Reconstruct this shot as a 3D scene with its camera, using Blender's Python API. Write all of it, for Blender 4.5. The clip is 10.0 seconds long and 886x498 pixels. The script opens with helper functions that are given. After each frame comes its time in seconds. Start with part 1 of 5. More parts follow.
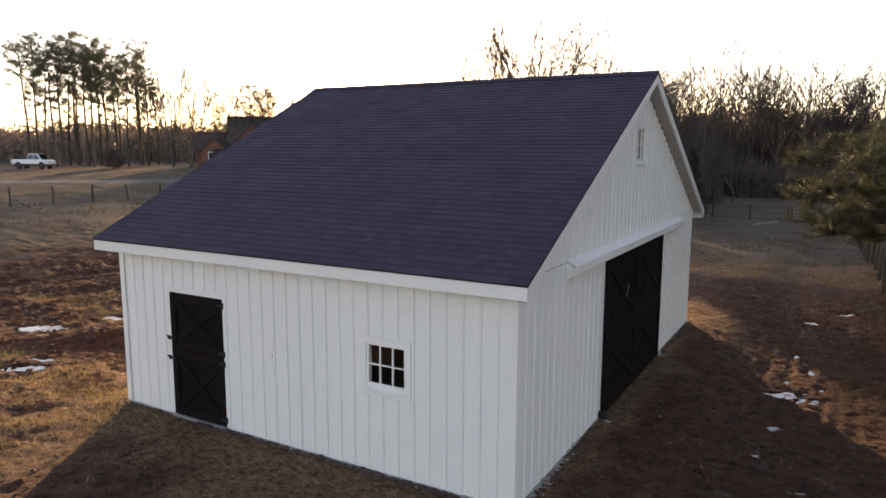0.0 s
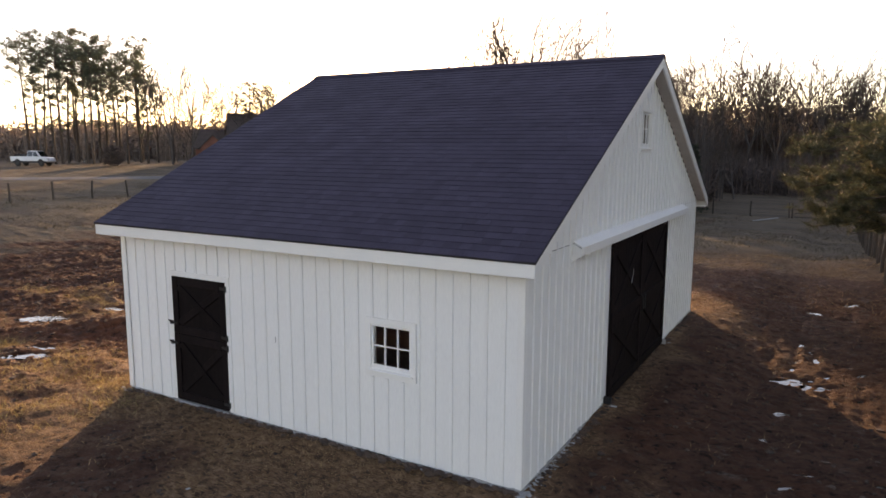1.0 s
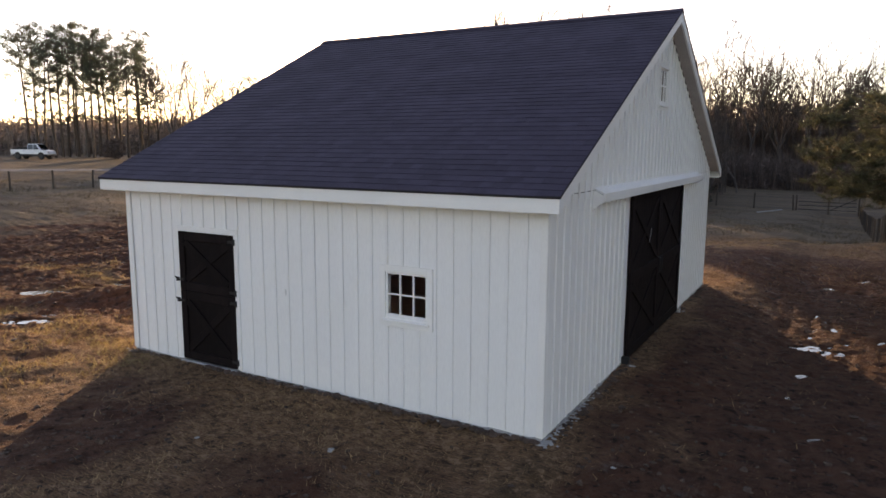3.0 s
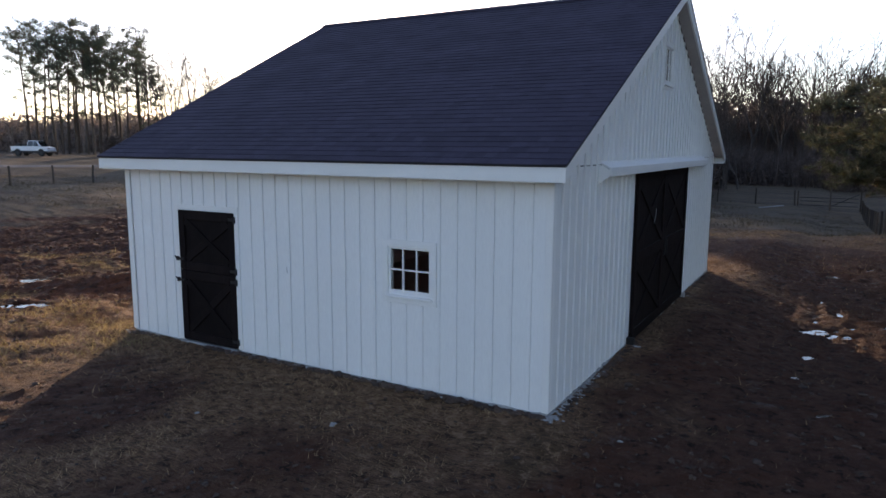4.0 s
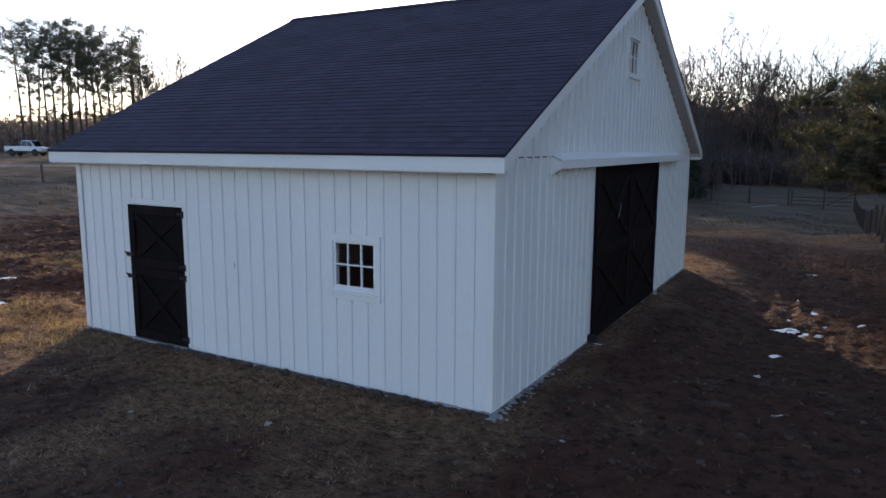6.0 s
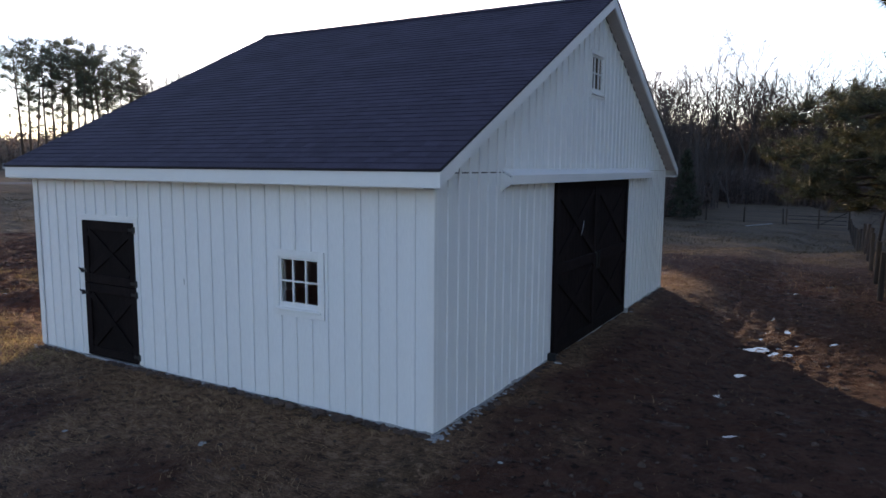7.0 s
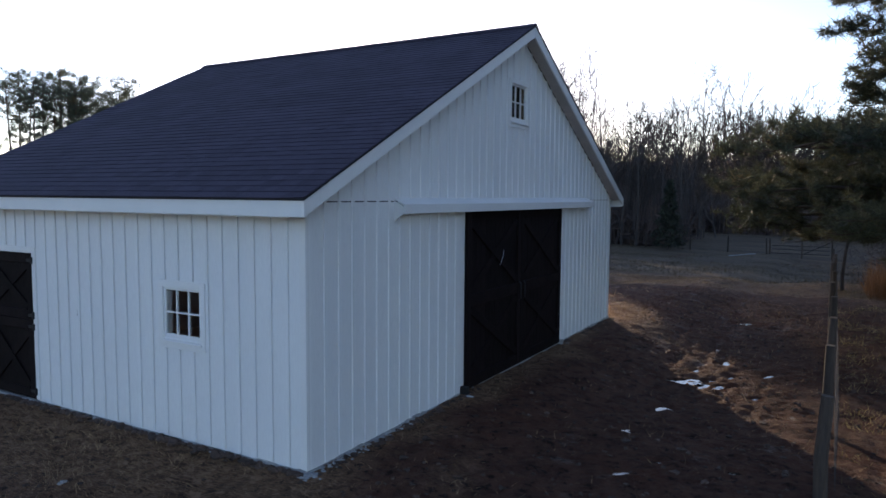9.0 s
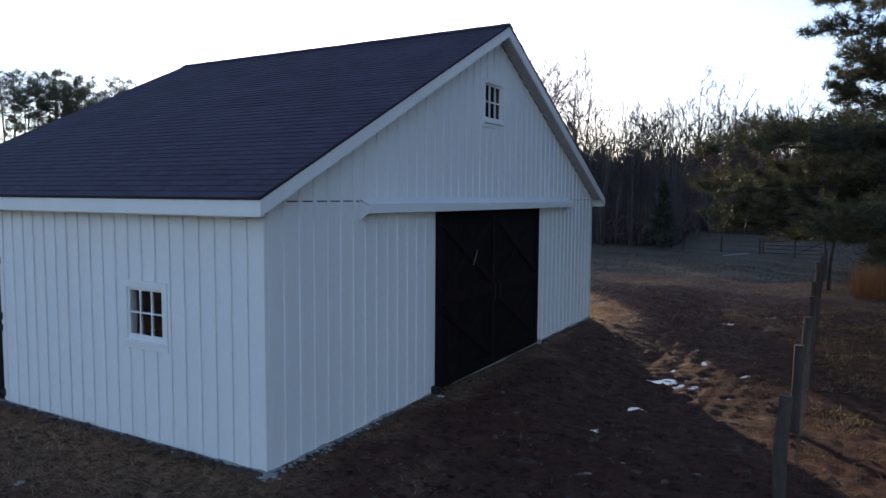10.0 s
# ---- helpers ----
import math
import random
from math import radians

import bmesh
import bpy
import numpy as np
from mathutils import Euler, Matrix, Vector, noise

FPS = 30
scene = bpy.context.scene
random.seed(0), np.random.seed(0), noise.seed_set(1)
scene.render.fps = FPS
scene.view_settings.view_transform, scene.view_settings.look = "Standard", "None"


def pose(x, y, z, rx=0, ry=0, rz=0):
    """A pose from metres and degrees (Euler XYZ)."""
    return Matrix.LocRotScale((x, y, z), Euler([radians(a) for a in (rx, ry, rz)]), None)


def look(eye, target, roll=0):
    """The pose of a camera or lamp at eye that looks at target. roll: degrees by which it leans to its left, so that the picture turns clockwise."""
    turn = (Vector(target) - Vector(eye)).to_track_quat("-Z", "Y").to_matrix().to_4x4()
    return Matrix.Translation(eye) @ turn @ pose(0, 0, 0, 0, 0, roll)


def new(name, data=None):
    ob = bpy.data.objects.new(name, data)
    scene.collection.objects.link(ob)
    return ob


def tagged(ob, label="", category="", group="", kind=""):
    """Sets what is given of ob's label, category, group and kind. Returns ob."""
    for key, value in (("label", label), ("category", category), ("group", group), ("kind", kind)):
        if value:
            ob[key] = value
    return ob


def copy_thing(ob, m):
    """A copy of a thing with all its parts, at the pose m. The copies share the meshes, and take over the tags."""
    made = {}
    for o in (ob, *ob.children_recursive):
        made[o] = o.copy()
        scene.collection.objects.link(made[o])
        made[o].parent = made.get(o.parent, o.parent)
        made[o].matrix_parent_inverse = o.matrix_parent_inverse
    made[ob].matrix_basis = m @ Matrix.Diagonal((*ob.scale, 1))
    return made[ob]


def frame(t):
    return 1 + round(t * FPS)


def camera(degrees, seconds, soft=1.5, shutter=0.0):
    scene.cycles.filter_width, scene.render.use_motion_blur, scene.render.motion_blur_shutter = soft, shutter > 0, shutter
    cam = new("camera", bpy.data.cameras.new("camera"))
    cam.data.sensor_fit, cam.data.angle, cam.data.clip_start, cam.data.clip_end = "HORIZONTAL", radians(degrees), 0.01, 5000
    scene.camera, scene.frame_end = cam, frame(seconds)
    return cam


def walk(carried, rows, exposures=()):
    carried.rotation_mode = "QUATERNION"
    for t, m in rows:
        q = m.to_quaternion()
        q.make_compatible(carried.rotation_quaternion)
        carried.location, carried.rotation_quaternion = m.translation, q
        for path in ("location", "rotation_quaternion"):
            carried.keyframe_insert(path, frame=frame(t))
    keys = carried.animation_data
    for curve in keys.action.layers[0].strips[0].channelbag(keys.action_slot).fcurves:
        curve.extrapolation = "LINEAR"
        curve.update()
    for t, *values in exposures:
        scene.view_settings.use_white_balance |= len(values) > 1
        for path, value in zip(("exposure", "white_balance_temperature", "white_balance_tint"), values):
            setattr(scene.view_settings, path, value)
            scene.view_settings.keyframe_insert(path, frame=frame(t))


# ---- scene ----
cam = camera(65.8, 10.0, soft=1.6)
PATH = [
    (0, (3.311, -7.603, 4.62), (2.324, -5.887, 4.331), 0.2),
    (0.5, (3.276, -7.613, 4.509), (2.29, -5.897, 4.218), 0.2),
    (1, (3.213, -7.6, 4.352), (2.228, -5.884, 4.06), 0.2),
    (1.5, (3.148, -7.569, 4.182), (2.162, -5.853, 3.89), 0.3),
    (2, (3.062, -7.542, 3.997), (2.077, -5.826, 3.705), 0.3),
    (2.5, (2.985, -7.544, 3.801), (2.001, -5.828, 3.508), 0.3),
    (4, (2.838, -7.49, 3.241), (1.853, -5.775, 2.944), 0.3),
    (4.5, (2.841, -7.419, 3.185), (1.857, -5.704, 2.888), 0.3),
    (5, (2.935, -7.301, 3.173), (1.95, -5.585, 2.876), 0.3),
    (5.5, (3.099, -7.135, 3.149), (2.115, -5.419, 2.852), 0.3),
    (7, (3.854, -6.476, 3.084), (2.862, -4.756, 2.842), 0.4),
    (7.5, (4.142, -6.232, 3.076), (3.148, -4.506, 2.895), 0.4),
    (8, (4.433, -6.007, 3.073), (3.439, -4.278, 2.917), 0.3),
    (8.5, (4.693, -5.815, 3.075), (3.7, -4.085, 2.919), 0.4),
    (9, (4.936, -5.637, 3.076), (3.945, -3.906, 2.921), 0.4),
    (9.5, (5.154, -5.506, 3.081), (4.166, -3.774, 2.925), 0.4),
    (10, (5.297, -5.419, 3.075), (4.311, -3.686, 2.92), 0.4),
]
EXPOSURES = [(0, 1.74, 9000, 30), (2.7, 1.70, 9000, 30), (3.8, 1.20, 6700, 24), (5.7, 1.20, 6500, 24), (7.0, 1.17, 6450, 24), (10.0, 1.08, 6050, 21)]
walk(cam, [(t, look(eye, target, roll)) for t, eye, target, roll in PATH], EXPOSURES)

# ---- world, sun, exposure ----
SUN = Vector((-0.5434, 0.8238, 0.160)).normalized()
SUN_ELEV = math.asin(SUN.z)
world = bpy.data.worlds.new("sky")
scene.world = world
world.use_nodes = True
wn = world.node_tree
sky = wn.nodes.new("ShaderNodeTexSky")
sky.sky_type, sky.sun_disc = "NISHITA", False
sky.sun_elevation, sky.sun_rotation = SUN_ELEV, math.atan2(SUN.x, SUN.y)
sky.air_density, sky.dust_density, sky.ozone_density = 0.8, 0.3, 1.3
wn.links.new(sky.outputs["Color"], wn.nodes["Background"].inputs["Color"])
wn.nodes["Background"].inputs["Strength"].default_value = 0.15
sun_lamp = bpy.data.lights.new("sun", "SUN")
sun_lamp.energy, sun_lamp.angle, sun_lamp.color = 3.2, radians(0.7), (1.0, 0.77, 0.47)
sun_ob = new("sun", sun_lamp)
sun_ob.matrix_world = look((-30, 45, 40), Vector((-30, 45, 40)) - SUN)


# ---- mesh helpers ----
class Shape:
    """Collects vertices and faces of one mesh."""

    def __init__(self):
        self.v, self.f = [], []

    def box(self, x0, x1, y0, y1, z0, z1):
        n = len(self.v)
        self.v += [(x, y, z) for z in (z0, z1) for x, y in ((x0, y0), (x1, y0), (x1, y1), (x0, y1))]
        self.f += [tuple(n + i for i in q) for q in ((3, 2, 1, 0), (4, 5, 6, 7), (0, 1, 5, 4), (1, 2, 6, 5), (2, 3, 7, 6), (3, 0, 4, 7))]
        return self

    def prism(self, poly, axis, a0, a1):
        """A polygon of (u, w) drawn out along an axis: x takes (y, z), y takes (x, z), z takes (x, y)."""
        n, k = len(self.v), len(poly)
        for a in (a0, a1):
            for u, w in poly:
                self.v.append({"x": (a, u, w), "y": (u, a, w), "z": (u, w, a)}[axis])
        self.f += [tuple(n + i for i in range(k))[::-1], tuple(n + k + i for i in range(k))]
        self.f += [(n + i, n + (i + 1) % k, n + k + (i + 1) % k, n + k + i) for i in range(k)]
        return self

    def bar(self, p0, p1, w, d, up=(0, 0, 1)):
        """A straight square bar from p0 to p1, w wide and d deep."""
        p0, p1 = Vector(p0), Vector(p1)
        a = (p1 - p0).normalized()
        s = a.cross(Vector(up)).normalized() * (w / 2)
        t = s.cross(a).normalized() * (d / 2)
        n = len(self.v)
        for p in (p0, p1):
            self.v += [tuple(p - s - t), tuple(p + s - t), tuple(p + s + t), tuple(p - s + t)]
        self.f += [tuple(n + i for i in q) for q in ((3, 2, 1, 0), (4, 5, 6, 7), (0, 1, 5, 4), (1, 2, 6, 5), (2, 3, 7, 6), (3, 0, 4, 7))]
        return self

    def tube(self, pts, radii, sides=6, cap=True):
        pts = [Vector(p) for p in pts]
        n = len(self.v)
        for i, p in enumerate(pts):
            a = (pts[min(i + 1, len(pts) - 1)] - pts[max(i - 1, 0)]).normalized()
            s = a.cross(Vector((0.31, 0.17, 0.93)) if abs(a.z) < 0.9 else Vector((1, 0.1, 0))).normalized()
            t = a.cross(s)
            for k in range(sides):
                w = 2 * math.pi * k / sides
                self.v.append(tuple(p + (s * math.cos(w) + t * math.sin(w)) * radii[i]))
        for i in range(len(pts) - 1):
            for k in range(sides):
                b, c = n + i * sides + k, n + i * sides + (k + 1) % sides
                self.f.append((b, c, c + sides, b + sides))
        if cap:
            self.f.append(tuple(n + k for k in range(sides))[::-1])
            self.f.append(tuple(n + (len(pts) - 1) * sides + k for k in range(sides)))
        return self

    def mesh(self, name, bevel=0.0, smooth=False):
        me = bpy.data.meshes.new(name)
        me.from_pydata(self.v, [], self.f)
        bm = bmesh.new()
        bm.from_mesh(me)
        bmesh.ops.recalc_face_normals(bm, faces=bm.faces)
        if bevel:
            bmesh.ops.bevel(bm, geom=list(bm.edges), offset=bevel, segments=1, affect="EDGES", clamp_overlap=True)
        if smooth:
            for face in bm.faces:
                face.smooth = True
        bm.to_mesh(me)
        bm.free()
        return me


def raw_mesh(name, verts, faces):
    """A mesh from arrays: verts (n, 3), faces (m, 3 or 4)."""
    me = bpy.data.meshes.new(name)
    verts, faces = np.asarray(verts, np.float32), np.asarray(faces, np.int32)
    k = faces.shape[1]
    me.vertices.add(len(verts)), me.loops.add(faces.size), me.polygons.add(len(faces))
    me.vertices.foreach_set("co", verts.ravel())
    me.loops.foreach_set("vertex_index", faces.ravel())
    me.polygons.foreach_set("loop_start", np.arange(0, faces.size, k, dtype=np.int32))
    me.update(calc_edges=True)
    me.shade_flat()
    return me


def part(name, shape, material, parent=None, label="", bevel=0.0, smooth=False):
    """Links a shape or a mesh as ONE mesh object under a thing or a part."""
    me = shape.mesh(name, bevel, smooth) if isinstance(shape, Shape) else shape
    if material and not me.materials:
        me.materials.append(material)
    ob = new(name, me)
    ob.parent = parent
    return tagged(ob, label) if label else ob


def thing(name, place, label, category, group="", kind="", turn=0.0):
    ob = new(name)
    ob.empty_display_size = 0.2
    ob.matrix_basis = pose(*place, 0, 0, turn)
    return tagged(ob, label, category, group, kind)


# ---- materials ----
def mix_rgb(nt, fac, a, b, mode="MIX"):
    n = nt.nodes.new("ShaderNodeMix")
    n.data_type, n.blend_type = "RGBA", mode
    for sock, val in ((n.inputs[0], fac), (n.inputs[6], a), (n.inputs[7], b)):
        if isinstance(val, bpy.types.NodeSocket):
            nt.links.new(val, sock)
        elif isinstance(val, tuple):
            sock.default_value = (*val, 1)
        else:
            sock.default_value = val
    return n.outputs[2]


def ramp(nt, value, lo, hi):
    n = nt.nodes.new("ShaderNodeMapRange")
    n.interpolation_type = "SMOOTHSTEP"
    n.inputs["From Min"].default_value, n.inputs["From Max"].default_value = lo, hi
    nt.links.new(value, n.inputs["Value"])
    return n.outputs["Result"]


def coords(nt, stretch=(1, 1, 1), shuffle=True, spin=0.0):
    """Object coordinates in metres, shifted for each object."""
    tc = nt.nodes.new("ShaderNodeTexCoord")
    mp = nt.nodes.new("ShaderNodeMapping")
    mp.inputs["Scale"].default_value = stretch
    mp.inputs["Rotation"].default_value = (0, 0, radians(spin))
    nt.links.new(tc.outputs["Object"], mp.inputs["Vector"])
    if shuffle:
        info = nt.nodes.new("ShaderNodeObjectInfo")
        mul = nt.nodes.new("ShaderNodeMath")
        mul.operation = "MULTIPLY"
        mul.inputs[1].default_value = 37.0
        nt.links.new(info.outputs["Random"], mul.inputs[0])
        nt.links.new(mul.outputs[0], mp.inputs["Location"])
    return mp.outputs["Vector"]


def tex_noise(nt, vec, scale, detail=4.0, rough=0.6):
    n = nt.nodes.new("ShaderNodeTexNoise")
    n.inputs["Scale"].default_value, n.inputs["Detail"].default_value, n.inputs["Roughness"].default_value = scale, detail, rough
    nt.links.new(vec, n.inputs["Vector"])
    return n.outputs["Fac"]


def surface(name, light, dark, scale=3.0, rough=0.8, metal=0.0, bump=0.0, grain=40.0, stretch=(1, 1, 1), stain=None, stain_at=(0.6, 0.75),
            vary=0.0, spec=0.5, island=False, shuffle=True, translucent=0.0, deep=0.72):
    """Two tones by broad noise, fine grain in tone and relief, an optional stain, and a spread from piece to piece."""
    m = bpy.data.materials.new(name)
    m.use_nodes = True
    nt = m.node_tree
    bsdf = nt.nodes["Principled BSDF"]
    vec = coords(nt, stretch, shuffle)
    broad = tex_noise(nt, vec, scale)
    fine = tex_noise(nt, vec, grain, 5.0, 0.7)
    col = mix_rgb(nt, ramp(nt, broad, 0.33, 0.68), light, dark)
    col = mix_rgb(nt, ramp(nt, fine, 0.35, 0.8), col, tuple(c * deep for c in dark))
    if stain:
        col = mix_rgb(nt, ramp(nt, tex_noise(nt, vec, scale * 2.7, 6.0, 0.7), *stain_at), col, stain)
    if vary:
        if island:
            info = nt.nodes.new("ShaderNodeNewGeometry").outputs["Random Per Island"]
        else:
            info = nt.nodes.new("ShaderNodeObjectInfo").outputs["Random"]
        hsv = nt.nodes.new("ShaderNodeHueSaturation")
        val = nt.nodes.new("ShaderNodeMapRange")
        val.inputs["To Min"].default_value, val.inputs["To Max"].default_value = 1 - vary, 1 + vary
        nt.links.new(info, val.inputs["Value"])
        nt.links.new(val.outputs["Result"], hsv.inputs["Value"])
        nt.links.new(col, hsv.inputs["Color"])
        col = hsv.outputs["Color"]
    nt.links.new(col, bsdf.inputs["Base Color"])
    bsdf.inputs["Metallic"].default_value, bsdf.inputs["Specular IOR Level"].default_value = metal, spec
    rr = nt.nodes.new("ShaderNodeMapRange")
    rr.inputs["To Min"].default_value, rr.inputs["To Max"].default_value = max(rough - 0.12, 0.02), min(rough + 0.12, 1.0)
    nt.links.new(fine, rr.inputs["Value"])
    nt.links.new(rr.outputs["Result"], bsdf.inputs["Roughness"])
    if bump:
        b = nt.nodes.new("ShaderNodeBump")
        b.inputs["Distance"].default_value = bump
        b.inputs["Strength"].default_value = 0.8
        nt.links.new(fine, b.inputs["Height"])
        nt.links.new(b.outputs["Normal"], bsdf.inputs["Normal"])
    if translucent:
        tr = nt.nodes.new("ShaderNodeBsdfTranslucent")
        nt.links.new(col, tr.inputs["Color"])
        mx = nt.nodes.new("ShaderNodeMixShader")
        mx.inputs[0].default_value = translucent
        nt.links.new(bsdf.outputs[0], mx.inputs[1])
        nt.links.new(tr.outputs[0], mx.inputs[2])
        nt.links.new(mx.outputs[0], nt.nodes["Material Output"].inputs["Surface"])
    return m


white_siding = surface("white_painted_siding", (0.80, 0.80, 0.79), (0.765, 0.765, 0.76), 0.6, 0.55, bump=0.0012, grain=70, stretch=(1, 1, 0.12), stain=(0.66, 0.64, 0.60), stain_at=(0.74, 0.95), vary=0.03, deep=0.93)
white_trim = surface("white_painted_trim", (0.82, 0.81, 0.79), (0.76, 0.755, 0.74), 0.8, 0.5, bump=0.0008, grain=90, stain=(0.66, 0.64, 0.60), stain_at=(0.76, 0.95), vary=0.02, deep=0.94)
# rake soffit: a warmer, darker grey than the white trim
soffit_mat = surface("soffit_grey", (0.56, 0.51, 0.48), (0.47, 0.43, 0.41), 2.0, 0.6, bump=0.001, grain=60)
black_wood = surface("black_stained_wood", (0.012, 0.0075, 0.0078), (0.007, 0.0045, 0.005), 2.5, 0.72, bump=0.002, grain=45, stretch=(1, 1, 0.15), vary=0.25, spec=0.10)
black_iron = surface("black_iron", (0.014, 0.013, 0.014), (0.009, 0.009, 0.010), 9, 0.6, 0.2, bump=0.0006, grain=120)
steel = surface("bare_steel", (0.6, 0.6, 0.6), (0.42, 0.41, 0.4), 12, 0.3, 1.0, grain=90)
shingle_mat = surface("asphalt_shingle", (0.057, 0.047, 0.073), (0.040, 0.033, 0.053), 1.4, 0.88, bump=0.003, grain=150, stain=(0.052, 0.050, 0.056), stain_at=(0.62, 0.8), vary=0.11, spec=0.25)
shingle_rest_mat = surface("asphalt_shingle_upper", (0.057, 0.047, 0.073), (0.040, 0.033, 0.053), 1.4, 0.88, bump=0.003, grain=150, stain=(0.052, 0.050, 0.056), stain_at=(0.62, 0.8), vary=0.11, spec=0.25, island=True)
deck_mat = surface("roof_felt", (0.03, 0.03, 0.033), (0.02, 0.02, 0.024), 2, 0.9, bump=0.002)
concrete = surface("pale_concrete", (0.46, 0.46, 0.45), (0.30, 0.29, 0.28), 5, 0.9, bump=0.01, grain=30, stain=(0.16, 0.12, 0.09), stain_at=(0.55, 0.72))
clod_mat = surface("dark_soil", (0.110, 0.066, 0.047), (0.055, 0.034, 0.025), 6, 0.95, bump=0.01, grain=40, vary=0.35, island=True)
inner_wood = surface("raw_stud_wall", (0.30, 0.20, 0.11), (0.20, 0.13, 0.07), 2, 0.8, bump=0.002, stretch=(1, 1, 0.2))
post_wood = surface("weathered_post", (0.105, 0.074, 0.054), (0.048, 0.036, 0.029), 4, 0.9, bump=0.006, grain=38, stretch=(1, 1, 0.12), vary=0.3)
wire_mat = surface("galvanised_wire", (0.10, 0.085, 0.075), (0.055, 0.045, 0.04), 6, 0.8, 0.2)
bark_grey = surface("grey_bark", (0.115, 0.094, 0.083), (0.062, 0.051, 0.046), 2.5, 0.95, bump=0.02, grain=12, stretch=(1, 1, 0.3), vary=0.3)
bark_pine = surface("pine_bark", (0.105, 0.068, 0.048), (0.05, 0.036, 0.028), 2.5, 0.95, bump=0.02, grain=10, stretch=(1, 1, 0.3), vary=0.25)
stem_mat = surface("pale_grey_stems", (0.24, 0.19, 0.16), (0.13, 0.105, 0.09), 1.0, 0.95, vary=0.35, island=True)
twig_mat = surface("bare_twigs", (0.066, 0.050, 0.042), (0.036, 0.028, 0.025), 1.0, 0.95, vary=0.25)
needle_far = surface("dark_pine_needles", (0.11, 0.12, 0.070), (0.060, 0.070, 0.046), 0.8, 0.7, vary=0.4, island=True, translucent=0.35)
needle_near = surface("pine_needles", (0.115, 0.112, 0.050), (0.052, 0.060, 0.034), 0.7, 0.6, vary=0.5, island=True, translucent=0.35, stain=(0.22, 0.140, 0.060), stain_at=(0.57, 0.72))
cedar_mat = surface("cedar_foliage", (0.055, 0.062, 0.036), (0.032, 0.038, 0.024), 1.0, 0.8, vary=0.4, island=True, translucent=0.2)
brush_mat = surface("winter_brush", (0.150, 0.105, 0.086), (0.080, 0.058, 0.051), 0.4, 0.95, vary=0.5, island=True)
# far woods are paler: distance haze is put into their colour
far_wood_mat = surface("hazed_winter_wood", (0.27, 0.21, 0.175), (0.16, 0.13, 0.115), 0.15, 0.95, vary=0.45, island=True, shuffle=False, translucent=0.4)
sedge_mat = surface("broomsedge", (0.36, 0.16, 0.055), (0.20, 0.085, 0.032), 1.5, 0.8, vary=0.4, island=True, translucent=0.35)
gold_mat = surface("golden_dry_grass", (0.47, 0.350, 0.140), (0.23, 0.160, 0.070), 0.5, 0.8, vary=0.6, island=True, translucent=0.35, shuffle=False)
straw_mat = surface("dry_grass", (0.46, 0.295, 0.155), (0.23, 0.135, 0.072), 0.5, 0.8, vary=0.65, island=True, translucent=0.3, shuffle=False)
litter_mat = surface("muddy_straw_litter", (0.26, 0.135, 0.070), (0.10, 0.050, 0.028), 0.9, 0.85, vary=0.6, island=True, translucent=0.2, shuffle=False)
field_grass_mat = surface("pasture_grass", (0.175, 0.125, 0.066), (0.085, 0.070, 0.038), 0.3, 0.85, vary=0.5, island=True, translucent=0.25, shuffle=False)
gravel_mat = surface("pale_gravel", (0.135, 0.125, 0.12), (0.095, 0.087, 0.083), 0.4, 0.95, bump=0.01, grain=25)
brick_mat = surface("red_brick", (0.26, 0.105, 0.075), (0.17, 0.07, 0.052), 1.5, 0.9, bump=0.004, grain=18)
house_roof_mat = surface("brown_house_shingles", (0.10, 0.072, 0.062), (0.065, 0.05, 0.045), 1.2, 0.9, bump=0.006, grain=14)
truck_white = surface("white_car_paint", (0.78, 0.80, 0.82), (0.70, 0.72, 0.75), 1.0, 0.25, grain=30)
rubber = surface("black_rubber", (0.03, 0.03, 0.03), (0.018, 0.018, 0.018), 8, 0.85, bump=0.002)
dark_plastic = surface("dark_plastic", (0.03, 0.03, 0.033), (0.018, 0.018, 0.02), 5, 0.5)
lamp_red = surface("red_lens", (0.35, 0.02, 0.02), (0.25, 0.015, 0.015), 9, 0.2)


def glass(name, tint, rough=0.02):
    m = bpy.data.materials.new(name)
    m.use_nodes = True
    nt = m.node_tree
    b = nt.nodes["Principled BSDF"]
    b.inputs["Base Color"].default_value = (*tint, 1)
    b.inputs["Transmission Weight"].default_value = 1.0
    b.inputs["IOR"].default_value, b.inputs["Specular IOR Level"].default_value = 1.45, 0.2
    vec = coords(nt)
    rr = nt.nodes.new("ShaderNodeMapRange")
    rr.inputs["To Min"].default_value, rr.inputs["To Max"].default_value = rough * 0.5, rough * 2
    nt.links.new(tex_noise(nt, vec, 6.0), rr.inputs["Value"])
    nt.links.new(rr.outputs["Result"], b.inputs["Roughness"])
    return m


pane_glass = glass("window_glass", (0.92, 0.95, 0.94))
car_glass = glass("tinted_car_glass", (0.10, 0.12, 0.13))
water_mat = bpy.data.materials.new("puddle_water")
water_mat.use_nodes = True
wb = water_mat.node_tree.nodes["Principled BSDF"]
wb.inputs["Base Color"].default_value = (0.06, 0.042, 0.03, 1)
wb.inputs["IOR"].default_value, wb.inputs["Specular IOR Level"].default_value = 1.33, 1.0
wnoise = tex_noise(water_mat.node_tree, coords(water_mat.node_tree), 14.0, 2.0)
wbump = water_mat.node_tree.nodes.new("ShaderNodeBump")
wbump.inputs["Distance"].default_value, wbump.inputs["Strength"].default_value = 0.004, 0.4
water_mat.node_tree.links.new(wnoise, wbump.inputs["Height"])
water_mat.node_tree.links.new(wbump.outputs["Normal"], wb.inputs["Normal"])
